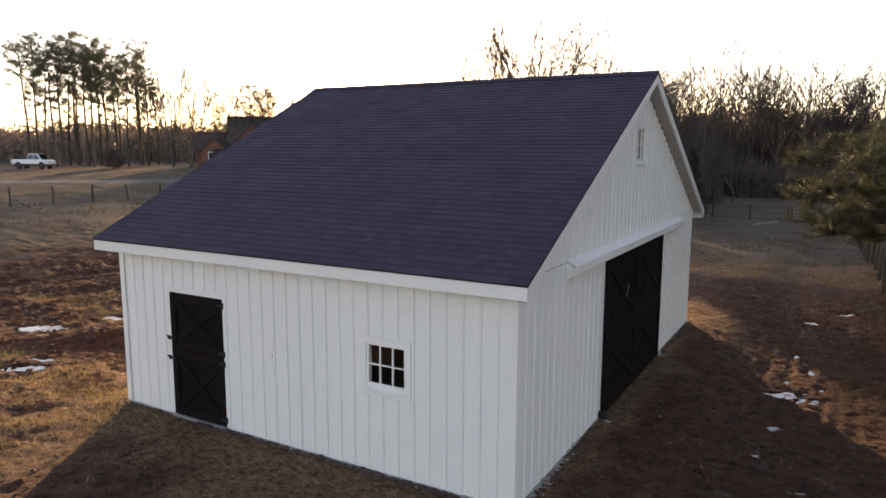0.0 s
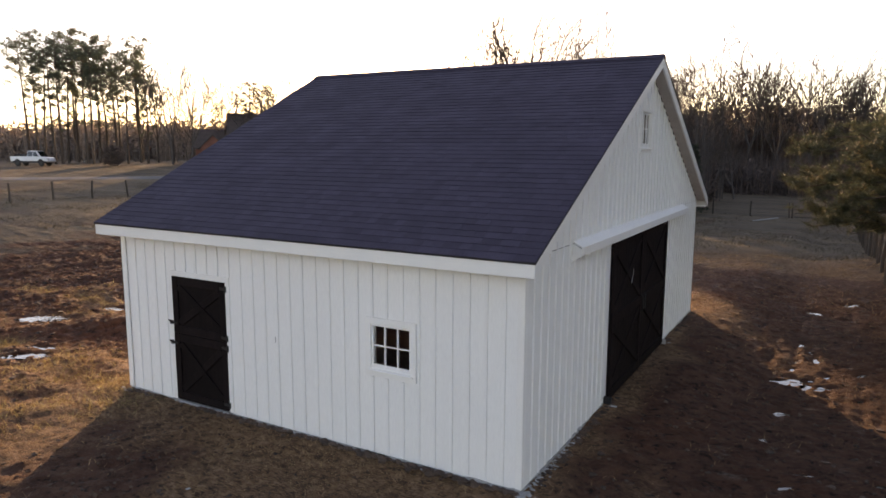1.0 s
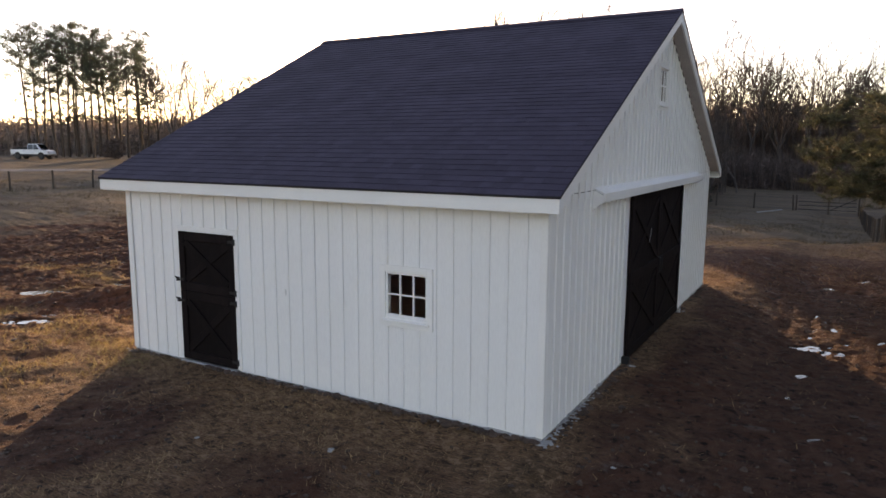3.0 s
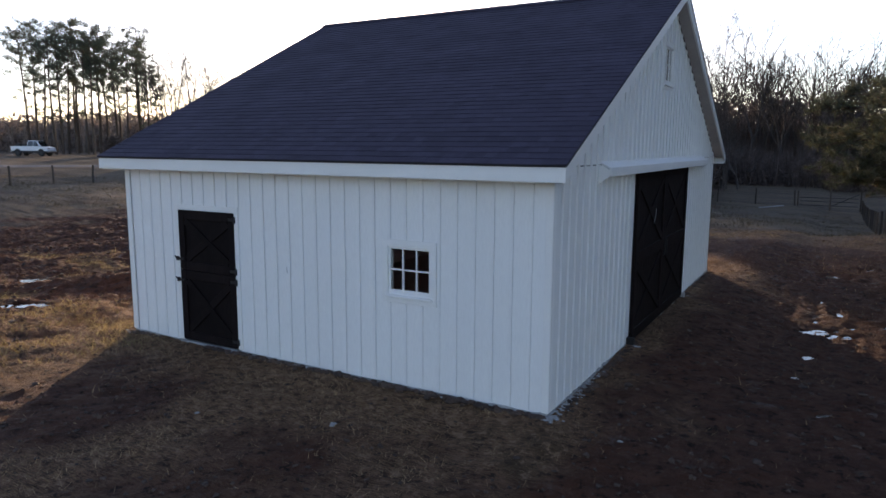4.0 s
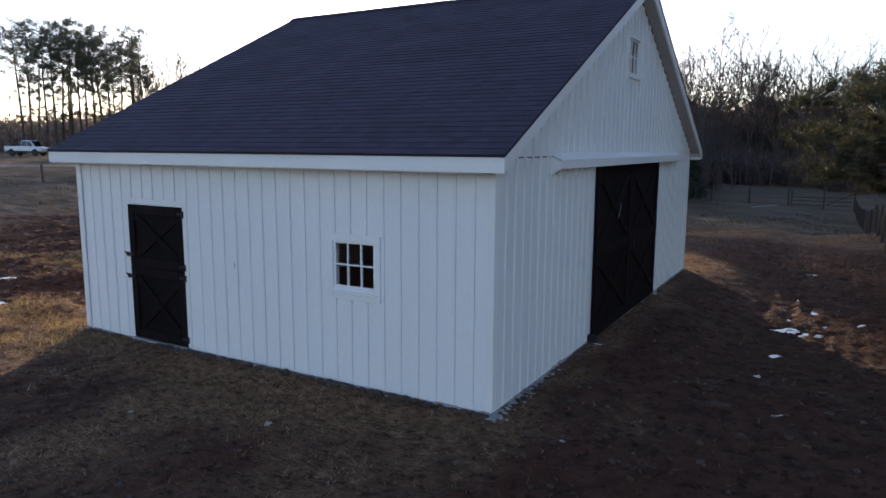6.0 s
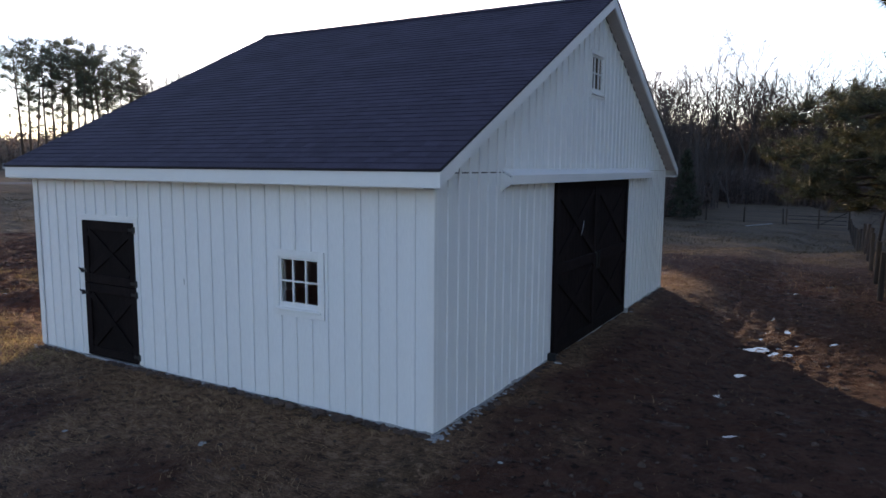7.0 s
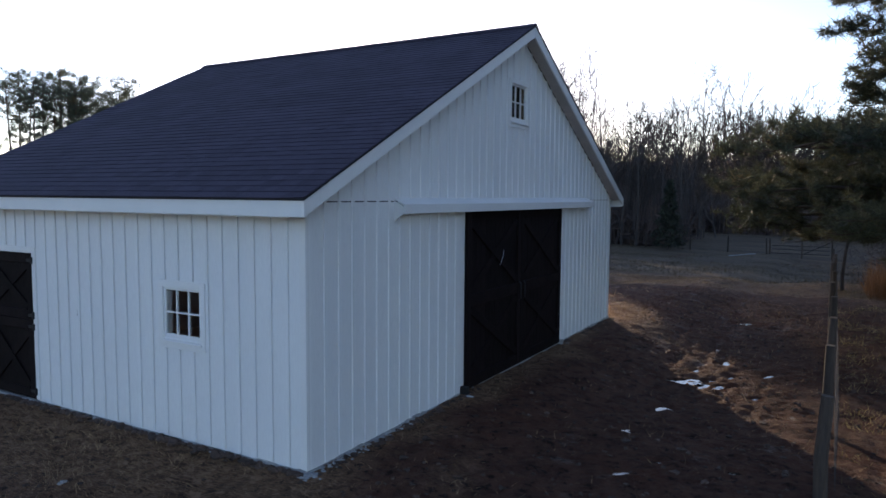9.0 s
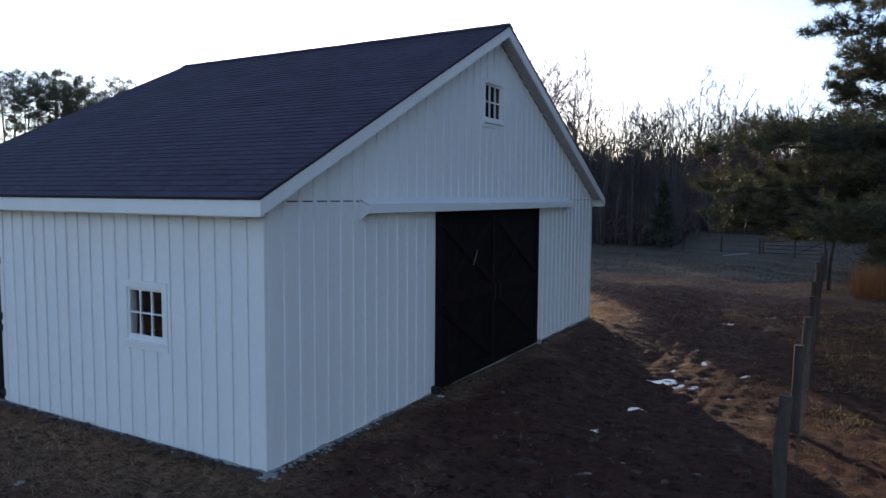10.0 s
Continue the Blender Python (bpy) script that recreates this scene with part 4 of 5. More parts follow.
shade_cedars = [(-24.9, 53.0, 0, 1.46, 10), (-20.2, 49.0, 0, 1.26, 80), (-22.6, 51.5, 0, 1.46, 150), (-27.2, 50.0, 0, 1.50, 220), (-29.8, 52.0, 0, 1.42, 290)]    # cedars added out of sight behind the barn, to shade the yard
cedars = [plant("cedar_tree", shrub_meshes(51, 6.8, 3.4, 0.16, 330, 9, True), (bark_grey, cedar_mat), (-9.2, 63.5, lie(-9.2, 63.5)), "dark green cedar, at the wood edge or hidden to shade the yard", "tree", "cedars at the wood edge")]
scatter(cedars, [(-19.5, 69, 0, 0.8, 140), (4.8, 121, 0, 0.9, 20), (9.5, 113, 0, 1.1, 200), (24, 92, 0, 1.4, 60), (33, 80, 0, 1.5, 100), (42, 69, 0, 1.4, 10)] + shade_cedars)
shrub = plant("shrub", shrub_meshes(61, 2.9, 3.2, 0.16, 300), (bark_grey, brush_mat), (-92.5, 58.4, lie(-92.5, 58.4)), "dense brown winter shrub beside the lane", "shrub", "shrubs beside the lane")
scatter([shrub], [(-61.2, 24.0, 0, 0.75, 50), (-82.0, 70.0, 0, 1.1, 190), (-78.0, 72.0, 0, 1.0, 100)])


def wood_spot(rng, share=0.45):
    """A place inside the wood edge: the nearer tongue, the far edge, or its added run past the fence."""
    f = rng.random()
    if rng.random() < share:
        return -52 + 42 * f, 66 + rng.random() * 18 + 5 * (1 - f)
    if rng.random() < 0.2:
        return 14 + 46 * f, 106 - 58 * f + rng.random() * 12
    return -46 + 74 * f, 110 + 22 * float(sstep(0.1, 0.7, f)) + rng.random() * 18 - 10 * float(sstep(0.75, 1, f))


def stalk_arrays(roots, heights, rng, width):
    """Thin upright spires, two crossed blades each."""
    p, h = np.asarray(roots, float), np.asarray(heights, float)[:, None]
    n = len(p)
    tip = p + np.concatenate([rng.normal(size=(n, 2)) * 0.10 * h, h], 1)
    out = []
    for k in range(2):
        a = rng.uniform(0, 6.283, n)
        side = np.stack([np.cos(a), np.sin(a), np.zeros(n)], 1) * width * rng.uniform(0.6, 1.4, (n, 1))
        out.append(np.stack([p - side, p + side, tip], 1))
    v = np.concatenate(out).reshape(-1, 3)
    return v, np.arange(len(v)).reshape(-1, 3)


rb = np.random.default_rng(5)
pts, tall = [], []
for i in range(1500):                          # low brambles at the edge of the pasture
    x = -27 + 40 * rb.random()
    y = 93 + 4 * float(fbm(x * 0.25, 6.5, 3)) + 20 * rb.random()
    pts.append((x, y, lie(x, y) + 3.6 * rb.random() ** 1.5))
    for _ in range(2):
        a, b = x + rb.normal() * 0.8, y + rb.normal() * 0.8
        tall.append((a, b, lie(a, b) - 0.2, 2.5 + 4.5 * rb.random()))
v, f = clump_arrays(pts, 0.9, 10, 1.1, rb, width=0.06)
v2, f2 = stalk_arrays([q[:3] for q in tall], [q[3] for q in tall], rb, 0.05)
tagged(part("brambles", raw_mesh("brambles", np.concatenate([v, v2]), np.concatenate([f, f2 + len(v)])), brush_mat), "dark brambles along the edge of the pasture", "undergrowth", kind="stuff")
pts, tall = [], []
for i in range(5200):                          # tangled undergrowth below the wood edge
    x, y = wood_spot(rb)
    pts.append((x, y, lie(x, y) + (6.5 if y > 90 or x > 0 else 2.5 + 3.0 * min((-8 - x) / 25, 1)) * rb.random() ** 1.8))
v, f = clump_arrays(pts, 0.9, 11, 1.25, rb, width=0.07)
tagged(part("undergrowth", raw_mesh("undergrowth", v, f), brush_mat), "tangled brown undergrowth below the bare trees", "undergrowth", kind="stuff")
pts = []
for i in range(15000):                         # saplings and brambles standing close
    x, y = wood_spot(rb)
    pts.append((x, y, lie(x, y) - 0.2))
    # taller at x < -27, hidden behind the barn, to dapple the yard's light
    tall.append((10.5 if y > 90 or x > 0 else 8.0 if x < -27 else 6.5) * (0.35 + 0.65 * rb.random()))
v, f = stalk_arrays(pts, tall, rb, 0.055)
tagged(part("saplings", raw_mesh("saplings", v, f), brush_mat), "close-set leafless saplings along the wood edge", "undergrowth", kind="stuff")
pts = []
for i in range(11000):                         # far woods all round the horizon
    a, d = (rb.random() * 2 * math.pi if i % 4 == 0 else -1.45 + 1.85 * rb.random()), 165 + 60 * rb.random()
    x, y = 3 + d * math.sin(a), -7 + d * math.cos(a)
    low = 0.62 if -1.25 < (a if a < math.pi else a - 2 * math.pi) < -0.35 else 1.0
    pts.append((x, y, lie(x, y) + low * 11.5 * rb.random() ** 1.15 * (0.75 + 0.45 * float(fbm(np.array(a * 18.0), np.array(3.0), 3)))))
v, f = clump_arrays(pts, 2.2, 16, 1.5, rb, width=0.18)
tagged(part("far_woods", raw_mesh("far_woods", v, f), far_wood_mat), "distant grey-brown winter woods on the horizon, paled for haze", "woods", kind="stuff")
stems = Shape()
for i in range(1100):                          # thin stems inside the wood edge
    f = rt.random()
    if rt.random() < 0.5:
        x, y = -52 + 43 * f, 65 + rt.random() * 22 + 5 * (1 - f)
    else:
        x, y = -46 + 74 * f, 112 + 22 * float(sstep(0.1, 0.7, f)) + rt.random() * 14 - 10 * float(sstep(0.75, 1, f))
    h, z = rt.uniform(5, 12), lie(x, y) - 0.2
    stems.tube([(x, y, z), (x + rt.gauss(0, 0.25), y, z + h * 0.5), (x + rt.gauss(0, 0.6), y, z + h)], [0.10, 0.07, 0.02], 3, False)
tagged(part("wood_stems", stems.mesh("wood_stems"), bark_grey), "close-set thin leafless stems inside the woods", "woods", kind="stuff")
stems = Shape()
for i in range(420):                           # stems behind the tall pines
    a, d = radians(rt.uniform(38, 72)), rt.uniform(136, 160)
    x, y = 3 - d * math.sin(a), -7 + d * math.cos(a)
    h, z = rt.uniform(3, 9) + 7 * rt.random() ** 4, lie(x, y) - 0.2
    stems.tube([(x, y, z), (x + rt.gauss(0, 0.4), y, z + h * 0.5), (x + rt.gauss(0, 1.1), y, z + h)], [0.07, 0.05, 0.015], 3, False)
tagged(part("wood_stems", stems.mesh("wood_stems"), stem_mat), "pale thin stems behind the tall pines", "woods", kind="stuff")

# pines added out of view beyond the fence, dimming the gable and its window
screen_pine = plant("pine_tree", tall_pine_meshes(47, 15, 0.12, 3.6, 56), (bark_pine, needle_far), (12.5, 44.0, lie(12.5, 44.0)), "dense pine added beyond the fence to dim the gable", "tree", "pines beyond the fence")
scatter([screen_pine], [(19.5, 20.0, 0, 1.0, 15), (25.5, 13.0, 0, 1.0, 40), (28.0, -3.0, 0, 1.0, 75), (18.0, -4.5, 0, 1.0, 170), (17.2, 1.5, 0, 0.9, 110), (18.0, 9.0, 0, 0.9, 0), (11.5, 34.0, 0, 0.95, 18), (15.0, 33.0, 0, 1.0, 222), (18.5, 36.0, 0, 1.05, 95), (11.2, 57.0, 0, 1.1, 140), (13.0, 64.0, 0, 1.1, 20),
                      (15.5, 40, 0, 0.9, 80), (18.5, 45, 0, 1.0, 120), (22.5, 42, 0, 1.0, 190), (15, 53, 0, 1.0, 250), (20, 55, 0, 1.1, 310), (26, 52, 0, 1.1, 20)])
plant("pine_tree", tall_pine_meshes(48, 5.8, 0.66, 1.3, 20), (bark_pine, needle_far), (5.45, 23.8, lie(5.45, 23.8)), "slim young pine growing in the fence line", "tree", "", 60)

# overhanging pine beside the fence
rp, rpn = random.Random(71), np.random.default_rng(71)
PX, PY = 7.0, 14.0
pine = thing("pine_tree", (PX, PY, lie(PX, PY)), "spreading pine with yellow-green needles over the fence", "tree")
trunk_pts = [(0.18 * math.sin(2 * t), 0.12 * math.cos(3 * t), 11.5 * t - 0.2 * (t == 0)) for t in np.linspace(0, 1, 10)]
part("trunk", Shape().tube(trunk_pts, [0.20 * (1.04 - 0.88 * t) for t in np.linspace(0, 1, 10)], 10, False), bark_pine, pine, smooth=True)
tufts, twigs_s = [], Shape()
LOW, HIGH = 50, 32
for i in range(LOW + HIGH):
    low = i < LOW
    f = (i + 0.5) / LOW if low else (i - LOW + 0.5) / HIGH
    z = 2.15 + 2.95 * f + rp.uniform(-0.1, 0.1) if low else 5.0 + 6.3 * f + rp.uniform(-0.2, 0.2)
    a = i * 2.39996 + rp.uniform(-0.35, 0.35)
    reach = 5.05 * rp.uniform(0.70, 1.03) if low else (2.5 if z < 6.3 else 3.05 if z < 8.6 else 3.05 * (11.9 - z) / 3.3) * rp.uniform(0.6, 1.05)
    k = min(int(z / 11.5 * 9), 8)
    p0 = Vector(trunk_pts[k]).lerp(Vector(trunk_pts[k + 1]), z / 11.5 * 9 - k)
    dirv, vert = Vector((math.cos(a), math.sin(a), 0)), (rp.uniform(-0.06, 0.10) if low else rp.uniform(0.05, 0.50))
    limb = [p0]
    for s in range(1, 7):
        q = s / 6
        limb.append(p0 + dirv * reach * q + Vector((rp.gauss(0, 0.12), rp.gauss(0, 0.12), reach * (vert * q + 0.04 * math.sin(3.1 * q)) + rp.gauss(0, 0.05))))
    part("limb", Shape().tube(limb, [(0.072 if low else 0.050) * (1.05 - 0.85 * s / 6) for s in range(7)], 5, False), bark_pine, pine, smooth=True)
    for s in range(2, 7):
        for _ in range(6):
            b = a + rp.choice((-1, 1)) * rp.uniform(0.25, 1.30)
            ln = rp.uniform(0.35, 1.15) * (1.15 - 0.4 * s / 6)
            tip = limb[s] + Vector((math.cos(b) * ln, math.sin(b) * ln, rp.uniform(-0.28, 0.62) * ln))
            twigs_s.tube([limb[s], limb[s].lerp(tip, 0.5) + Vector((0, 0, -0.04)), tip], [0.018, 0.013, 0.007], 3, False)
            for t in ((0.4, 0.72, 1.0) if low else (0.55, 0.8, 1.0)):
                tufts.append(tuple(limb[s].lerp(tip, t) + Vector((rp.gauss(0, 0.05), rp.gauss(0, 0.05), rp.gauss(0.02, 0.04)))))
tagged(part("twig", twigs_s, bark_pine, pine), kind="stuff")
v, f = clump_arrays(tufts, 0.05, 38, 0.25, rpn, width=0.032)
part("crown", raw_mesh("crown", v, f), needle_near, pine, "long yellow-green needle tufts")

# ---- fences ----
FX = 4.97


def post_shape(h, r, seed):
    r2 = random.Random(seed)
    return Shape().tube([(0, 0, -0.3), (r2.gauss(0, 0.01), r2.gauss(0, 0.01), h * 0.5), (r2.gauss(0, 0.02), r2.gauss(0, 0.02), h)], [r, r * 0.97, r * 0.9], 9)


post_meshes = [post_shape(1.30, 0.074, 80 + k).mesh("post", bevel=0.006) for k in range(4)]
fence = thing("wire_fence", (FX, 2.55, 0), "weathered wooden post and woven wire fence", "fence")
ys = [2.55 + 2.99 * k for k in range(22)]
for k, y in enumerate(ys):
    p = part("post", post_meshes[k % 4], post_wood, fence)
    p.matrix_basis = pose(rt.gauss(0, 0.02), y - 2.55, min(lie(FX, y), -0.30) - 0.01, rt.gauss(0, 0.8), rt.gauss(0, 0.8), rt.uniform(0, 360))
for h in (0.08, 0.24, 0.40, 0.58, 0.78, 1.00):
    part("wire", Shape().tube([(0.086, y - 2.55, min(lie(FX, y), -0.28) + h * 1.12 + 0.012 * math.sin(k * 1.7)) for k, y in enumerate(ys)], [0.0016] * len(ys), 4), wire_mat, fence)
stays = Shape()
for i in range(260):
    y = 2.55 + 0.2 * i
    z = min(lie(FX, y), -0.28)
    stays.bar((0.088, 0.2 * i, z + 0.07), (0.088, 0.2 * i, z + 1.12), 0.002, 0.002, (1, 0, 0))
tagged(part("wire_stay", stays, wire_mat, fence), kind="stuff")

cross = thing("wire_fence", (-0.6, 66.0, 0), "dark wooden post and wire fence across the pasture", "fence")
cross_x = [-26, -22.4, -18.8, -15.2, -11.6, -7.4, -4.0, -0.6]
tall_post = [post_shape(1.5, 0.075, 90 + k).mesh("post", bevel=0.006) for k in range(2)]
for k, x in enumerate(cross_x):
    y = 66.0 - 0.55 * (-0.6 - x) * 0.25
    p = part("post", tall_post[k % 2], post_wood, cross)
    p.matrix_basis = pose(x + 0.6, y - 66.0, lie(x, y), rt.gauss(0, 2), rt.gauss(0, 2), 30 * k)
for h in (0.4, 0.8, 1.2):
    part("wire", Shape().tube([(x + 0.6, -0.55 * (-0.6 - x) * 0.25, lie(x, 66.0) + h) for x in cross_x], [0.004] * len(cross_x), 4), wire_mat, cross)

gate = thing("field_gate", (-0.5, 66.1, lie(-0.5, 66.1)), "dark tubular field gate between wooden posts", "gate")
for x in (0.15, 2.85, 5.3):
    part("post", tall_post[0], post_wood, gate).matrix_basis = pose(x, 0, 0)
for z in (0.12, 0.5, 0.85):
    part("gate_bar", Shape().tube([(0.3, 0.06, z), (5.1, 0.06, z)], [0.03, 0.03], 6), black_iron, gate)
part("gate_brace", Shape().tube([(3.0, 0.08, 0.12), (5.1, 0.08, 1.25)], [0.035, 0.035], 6), black_iron, gate)

lane_fence = thing("wire_fence", (-51.0, 24.5, 0), "thin wooden post and wire fence beside the lane", "fence")
lp = []
for k in range(14):
    x, y = -51.3 - 0.06 * k, 14.4 + 3.4 * k
    lp.append((x, y))
    m = part("post", post_meshes[k % 4], post_wood, lane_fence)
    m.matrix_basis = pose(x + 51.0, y - 24.5, lie(x, y), rt.gauss(0, 3), rt.gauss(0, 3), 50 * k) @ Matrix.Diagonal((1.15, 1.15, 1.12, 1))
for h in (0.45, 0.85, 1.2):
    part("wire", Shape().tube([(x + 51.0, y - 24.5, lie(x, y) + h) for x, y in lp], [0.004] * len(lp), 4), wire_mat, lane_fence)

# ---- lane, truck, house ----
vs, fs = [], []
for i in range(34):
    t = -60 + 3.4 * i
    cx, cy = -71.0 + 0.58 * t + 3.0 * math.sin(t * 0.02), 40.0 + 0.80 * t
    for w in (-2.3, -1.1, 1.1, 2.3):
        x, y = cx - 0.80 * w, cy + 0.58 * w
        vs.append((x, y, lie(x, y) + (0.05 if abs(w) < 2 else 0.0)))
for i in range(33):
    for j in range(3):
        a = 4 * i + j
        fs.append((a, a + 1, a + 5, a + 4))
tagged(part("road", raw_mesh("road", vs, fs), gravel_mat), "pale gravel farm lane", "road", kind="structure")

TX, TY = -99.2, 50.2
truck = thing("pickup_truck", (TX, TY, lie(TX, TY)), "white crew-cab pickup truck parked beside the lane", "truck", turn=24.0)
truck.scale = (0.98, 1.0, 1.16)
body = Shape().prism([(-2.95, 0.66), (-2.95, 1.20), (-0.42, 1.22), (-0.38, 1.18), (1.75, 1.17), (2.65, 1.08), (2.88, 0.98), (2.92, 0.62)], "y", -0.95, 0.95)
part("body", body, truck_white, truck, bevel=0.05)
cab = Shape()
cab.v += [(x, s * w, z) for s in (-1, 1) for x, w, z in ((-0.42, 0.92, 1.16), (1.82, 0.92, 1.13), (1.12, 0.74, 1.90), (-0.28, 0.74, 1.92))]
cab.f += [(0, 1, 2, 3), (7, 6, 5, 4), (0, 4, 5, 1), (1, 5, 6, 2), (2, 6, 7, 3), (3, 7, 4, 0)]
part("cab", cab, truck_white, truck, bevel=0.05)
for s in (-1, 1):
    for x0, x1, xa, xb in ((-0.28, 0.55, -0.18, 0.55), (0.66, 1.50, 0.66, 1.05)):
        g = Shape()
        g.v += [(x0, s * 0.925, 1.22), (x1, s * 0.925, 1.22), (xb, s * 0.775, 1.82), (xa, s * 0.775, 1.82)]
        g.v += [(x, y - s * 0.03, z) for x, y, z in g.v[:4]]
        g.f += [(0, 1, 2, 3), (7, 6, 5, 4), (0, 4, 5, 1), (1, 5, 6, 2), (2, 6, 7, 3), (3, 7, 4, 0)]
        part("side_window", g, car_glass, truck)
    part("mirror", Shape().box(1.32, 1.47, s * 0.98, s * 1.18, 1.25, 1.45), dark_plastic, truck, bevel=0.02)
    part("headlight", Shape().box(2.78, 2.93, s * 0.55, s * 0.88, 0.82, 1.0), steel, truck, bevel=0.02)
    part("tail_light", Shape().box(-2.97, -2.9, s * 0.78, s * 0.93, 0.85, 1.12), lamp_red, truck, bevel=0.01)
    for x in (-1.85, 1.85):
        w = part("wheel", Shape().tube([(x, s * 0.68, 0.40), (x, s * 0.72, 0.40), (x, s * 0.93, 0.40), (x, s * 0.97, 0.40)], [0.38, 0.43, 0.43, 0.38], 20), rubber, truck)
        part("rim", Shape().tube([(x, s * 0.95, 0.40), (x, s * 0.98, 0.40)], [0.23, 0.20], 16), dark_plastic, w)
        part("wheel_arch", Shape().prism([(x + 0.5 * math.cos(k * math.pi / 8), 0.45 + 0.46 * math.sin(k * math.pi / 8)) for k in range(9)], "y", s * 0.93, s * 0.958), dark_plastic, truck)
part("windscreen", Shape().prism([(1.22, 1.84), (1.83, 1.18), (1.86, 1.20), (1.25, 1.86)], "y", -0.72, 0.72), car_glass, truck)
part("toolbox", Shape().box(-1.15, -0.50, -0.85, 0.85, 1.20, 1.52), dark_plastic, truck, "black box of gear in the bed", bevel=0.03)
part("cargo", Shape().box(-2.6, -1.8, -0.6, 0.5, 1.20, 1.36).box(-2.4, -1.9, -0.4, 0.3, 1.36, 1.52), dark_plastic, truck, bevel=0.03)
part("chassis", Shape().box(-2.7, 2.7, -0.86, 0.86, 0.42, 0.655), dark_plastic, truck, bevel=0.02)
part("bumper", Shape().box(2.86, 3.02, -0.92, 0.92, 0.48, 0.68), steel, truck, bevel=0.03)
part("bumper", Shape().box(-3.08, -2.95, -0.9, 0.9, 0.48, 0.64), steel, truck, bevel=0.03)

HX, HY = -81.3, 79.5
house = thing("house", (HX, HY, lie(HX, HY)), "brick house with brown gabled roofs and white windows", "house", turn=47.0)


def gable_block(x0, x1, y0, y1, eave, ridge, along, over=0.45):
    """Walls and roof of one block of the house; along: the axis of its ridge."""
    s, rf = Shape(), Shape()
    if along == "x":
        c = 0.5 * (y0 + y1)
        s.prism([(y0, -0.4), (y1, -0.4), (y1, eave), (c, ridge), (y0, eave)], "x", x0, x1)
        k = (ridge - eave) / (c - y0)
        rf.prism([(y0 - over, eave - over * k + 0.02), (c, ridge + 0.02), (y1 + over, eave - over * k + 0.02), (y1 + over, eave - over * k + 0.22), (c, ridge + 0.24), (y0 - over, eave - over * k + 0.22)], "x", x0 - over, x1 + over)
    else:
        c = 0.5 * (x0 + x1)
        s.prism([(x0, -0.4), (x1, -0.4), (x1, eave), (c, ridge), (x0, eave)], "y", y0, y1)
        k = (ridge - eave) / (c - x0)
        rf.prism([(x0 - over, eave - over * k + 0.02), (c, ridge + 0.02), (x1 + over, eave - over * k + 0.02), (x1 + over, eave - over * k + 0.22), (c, ridge + 0.24), (x0 - over, eave - over * k + 0.22)], "y", y0 - over, y1 + over)
    part("wall", s, brick_mat, house)
    part("roof", rf, house_roof_mat, house, "brown shingle roof")


def house_window(x, y, z, w, h):
    win = part("window", Shape().box(x - w / 2 - 0.12, x + w / 2 + 0.12, y - 0.06, y - 0.005, z - 0.12, z + h + 0.12), white_trim, house, "white-framed window", bevel=0.01)
    part("pane", Shape().box(x - w / 2, x - 0.03, y - 0.085, y - 0.062, z, z + h), car_glass, win)
    part("pane", Shape().box(x + 0.03, x + w / 2, y - 0.085, y - 0.062, z, z + h), car_glass, win)


gable_block(-6.0, 12.0, 0.0, 9.0, 4.4, 8.4, "x")
gable_block(-5.2, 0.2, -2.6, 4.4, 4.2, 6.9, "y")
gable_block(-11.5, -6.0, 1.2, 7.8, 2.9, 5.6, "x")
gable_block(-10.6, -6.8, -0.8, 4.4, 2.8, 4.7, "y")
house_window(-2.5, -2.6, 4.2, 1.0, 1.3)
house_window(-2.5, -2.6, 1.0, 1.6, 1.5)
house_window(-8.7, -0.8, 1.0, 1.5, 1.4)
for x in (2.5, 5.5, 8.5):
    house_window(x, 0.0, 1.0, 1.2, 1.5)
part("chimney", Shape().box(6.0, 6.9, 4.8, 5.6, 6.0, 9.8), brick_mat, house, bevel=0.03)

# ---- small things on the ground ----
for k, (px, py, a, b, turn) in enumerate(PUDDLES):
    a, b, n = a * 1.3, b * 1.3, 64
    ring = [(math.cos(6.2832 * i / n) * a * (0.3 + 1.4 * float(fbm(i * 0.5 + k * 9, 4.4, 4))), math.sin(6.2832 * i / n) * b * (0.2 + 1.7 * float(fbm(i * 0.55 + k * 5, 8.8, 4)))) for i in range(n)]
    s = Shape()
    s.v += [(x, y, 0.0) for x, y in ring] + [(x * 0.98, y * 0.98, -0.03) for x, y in ring]
    s.f += [tuple(range(n)), tuple(range(2 * n - 1, n - 1, -1))] + [(i, (i + 1) % n, n + (i + 1) % n, n + i) for i in range(n)]
    w = part("puddle", s, water_mat)
    w.matrix_basis = pose(px, py, lie(px, py) - (0.006 if px < -9 else 0.030), 0, 0, turn)
    tagged(w, "shallow muddy puddle mirroring the bright sky", "puddle", "puddles in the mud")


def lump_mesh(seed, r0, flat):
    bm = bmesh.new()
    bmesh.ops.create_icosphere(bm, subdivisions=3, radius=r0)
    for vtx in bm.verts:
        k = noise.noise(vtx.co * (1.3 / r0) + Vector((seed, 0, 0))) + 0.6 * noise.noise(vtx.co * (3.1 / r0) + Vector((0, seed, 0)))
        vtx.co *= 1 + 0.75 * k
        vtx.co.z *= flat
    me = bpy.data.meshes.new("concrete_lump")
    bm.to_mesh(me)
    bm.free()
    return me


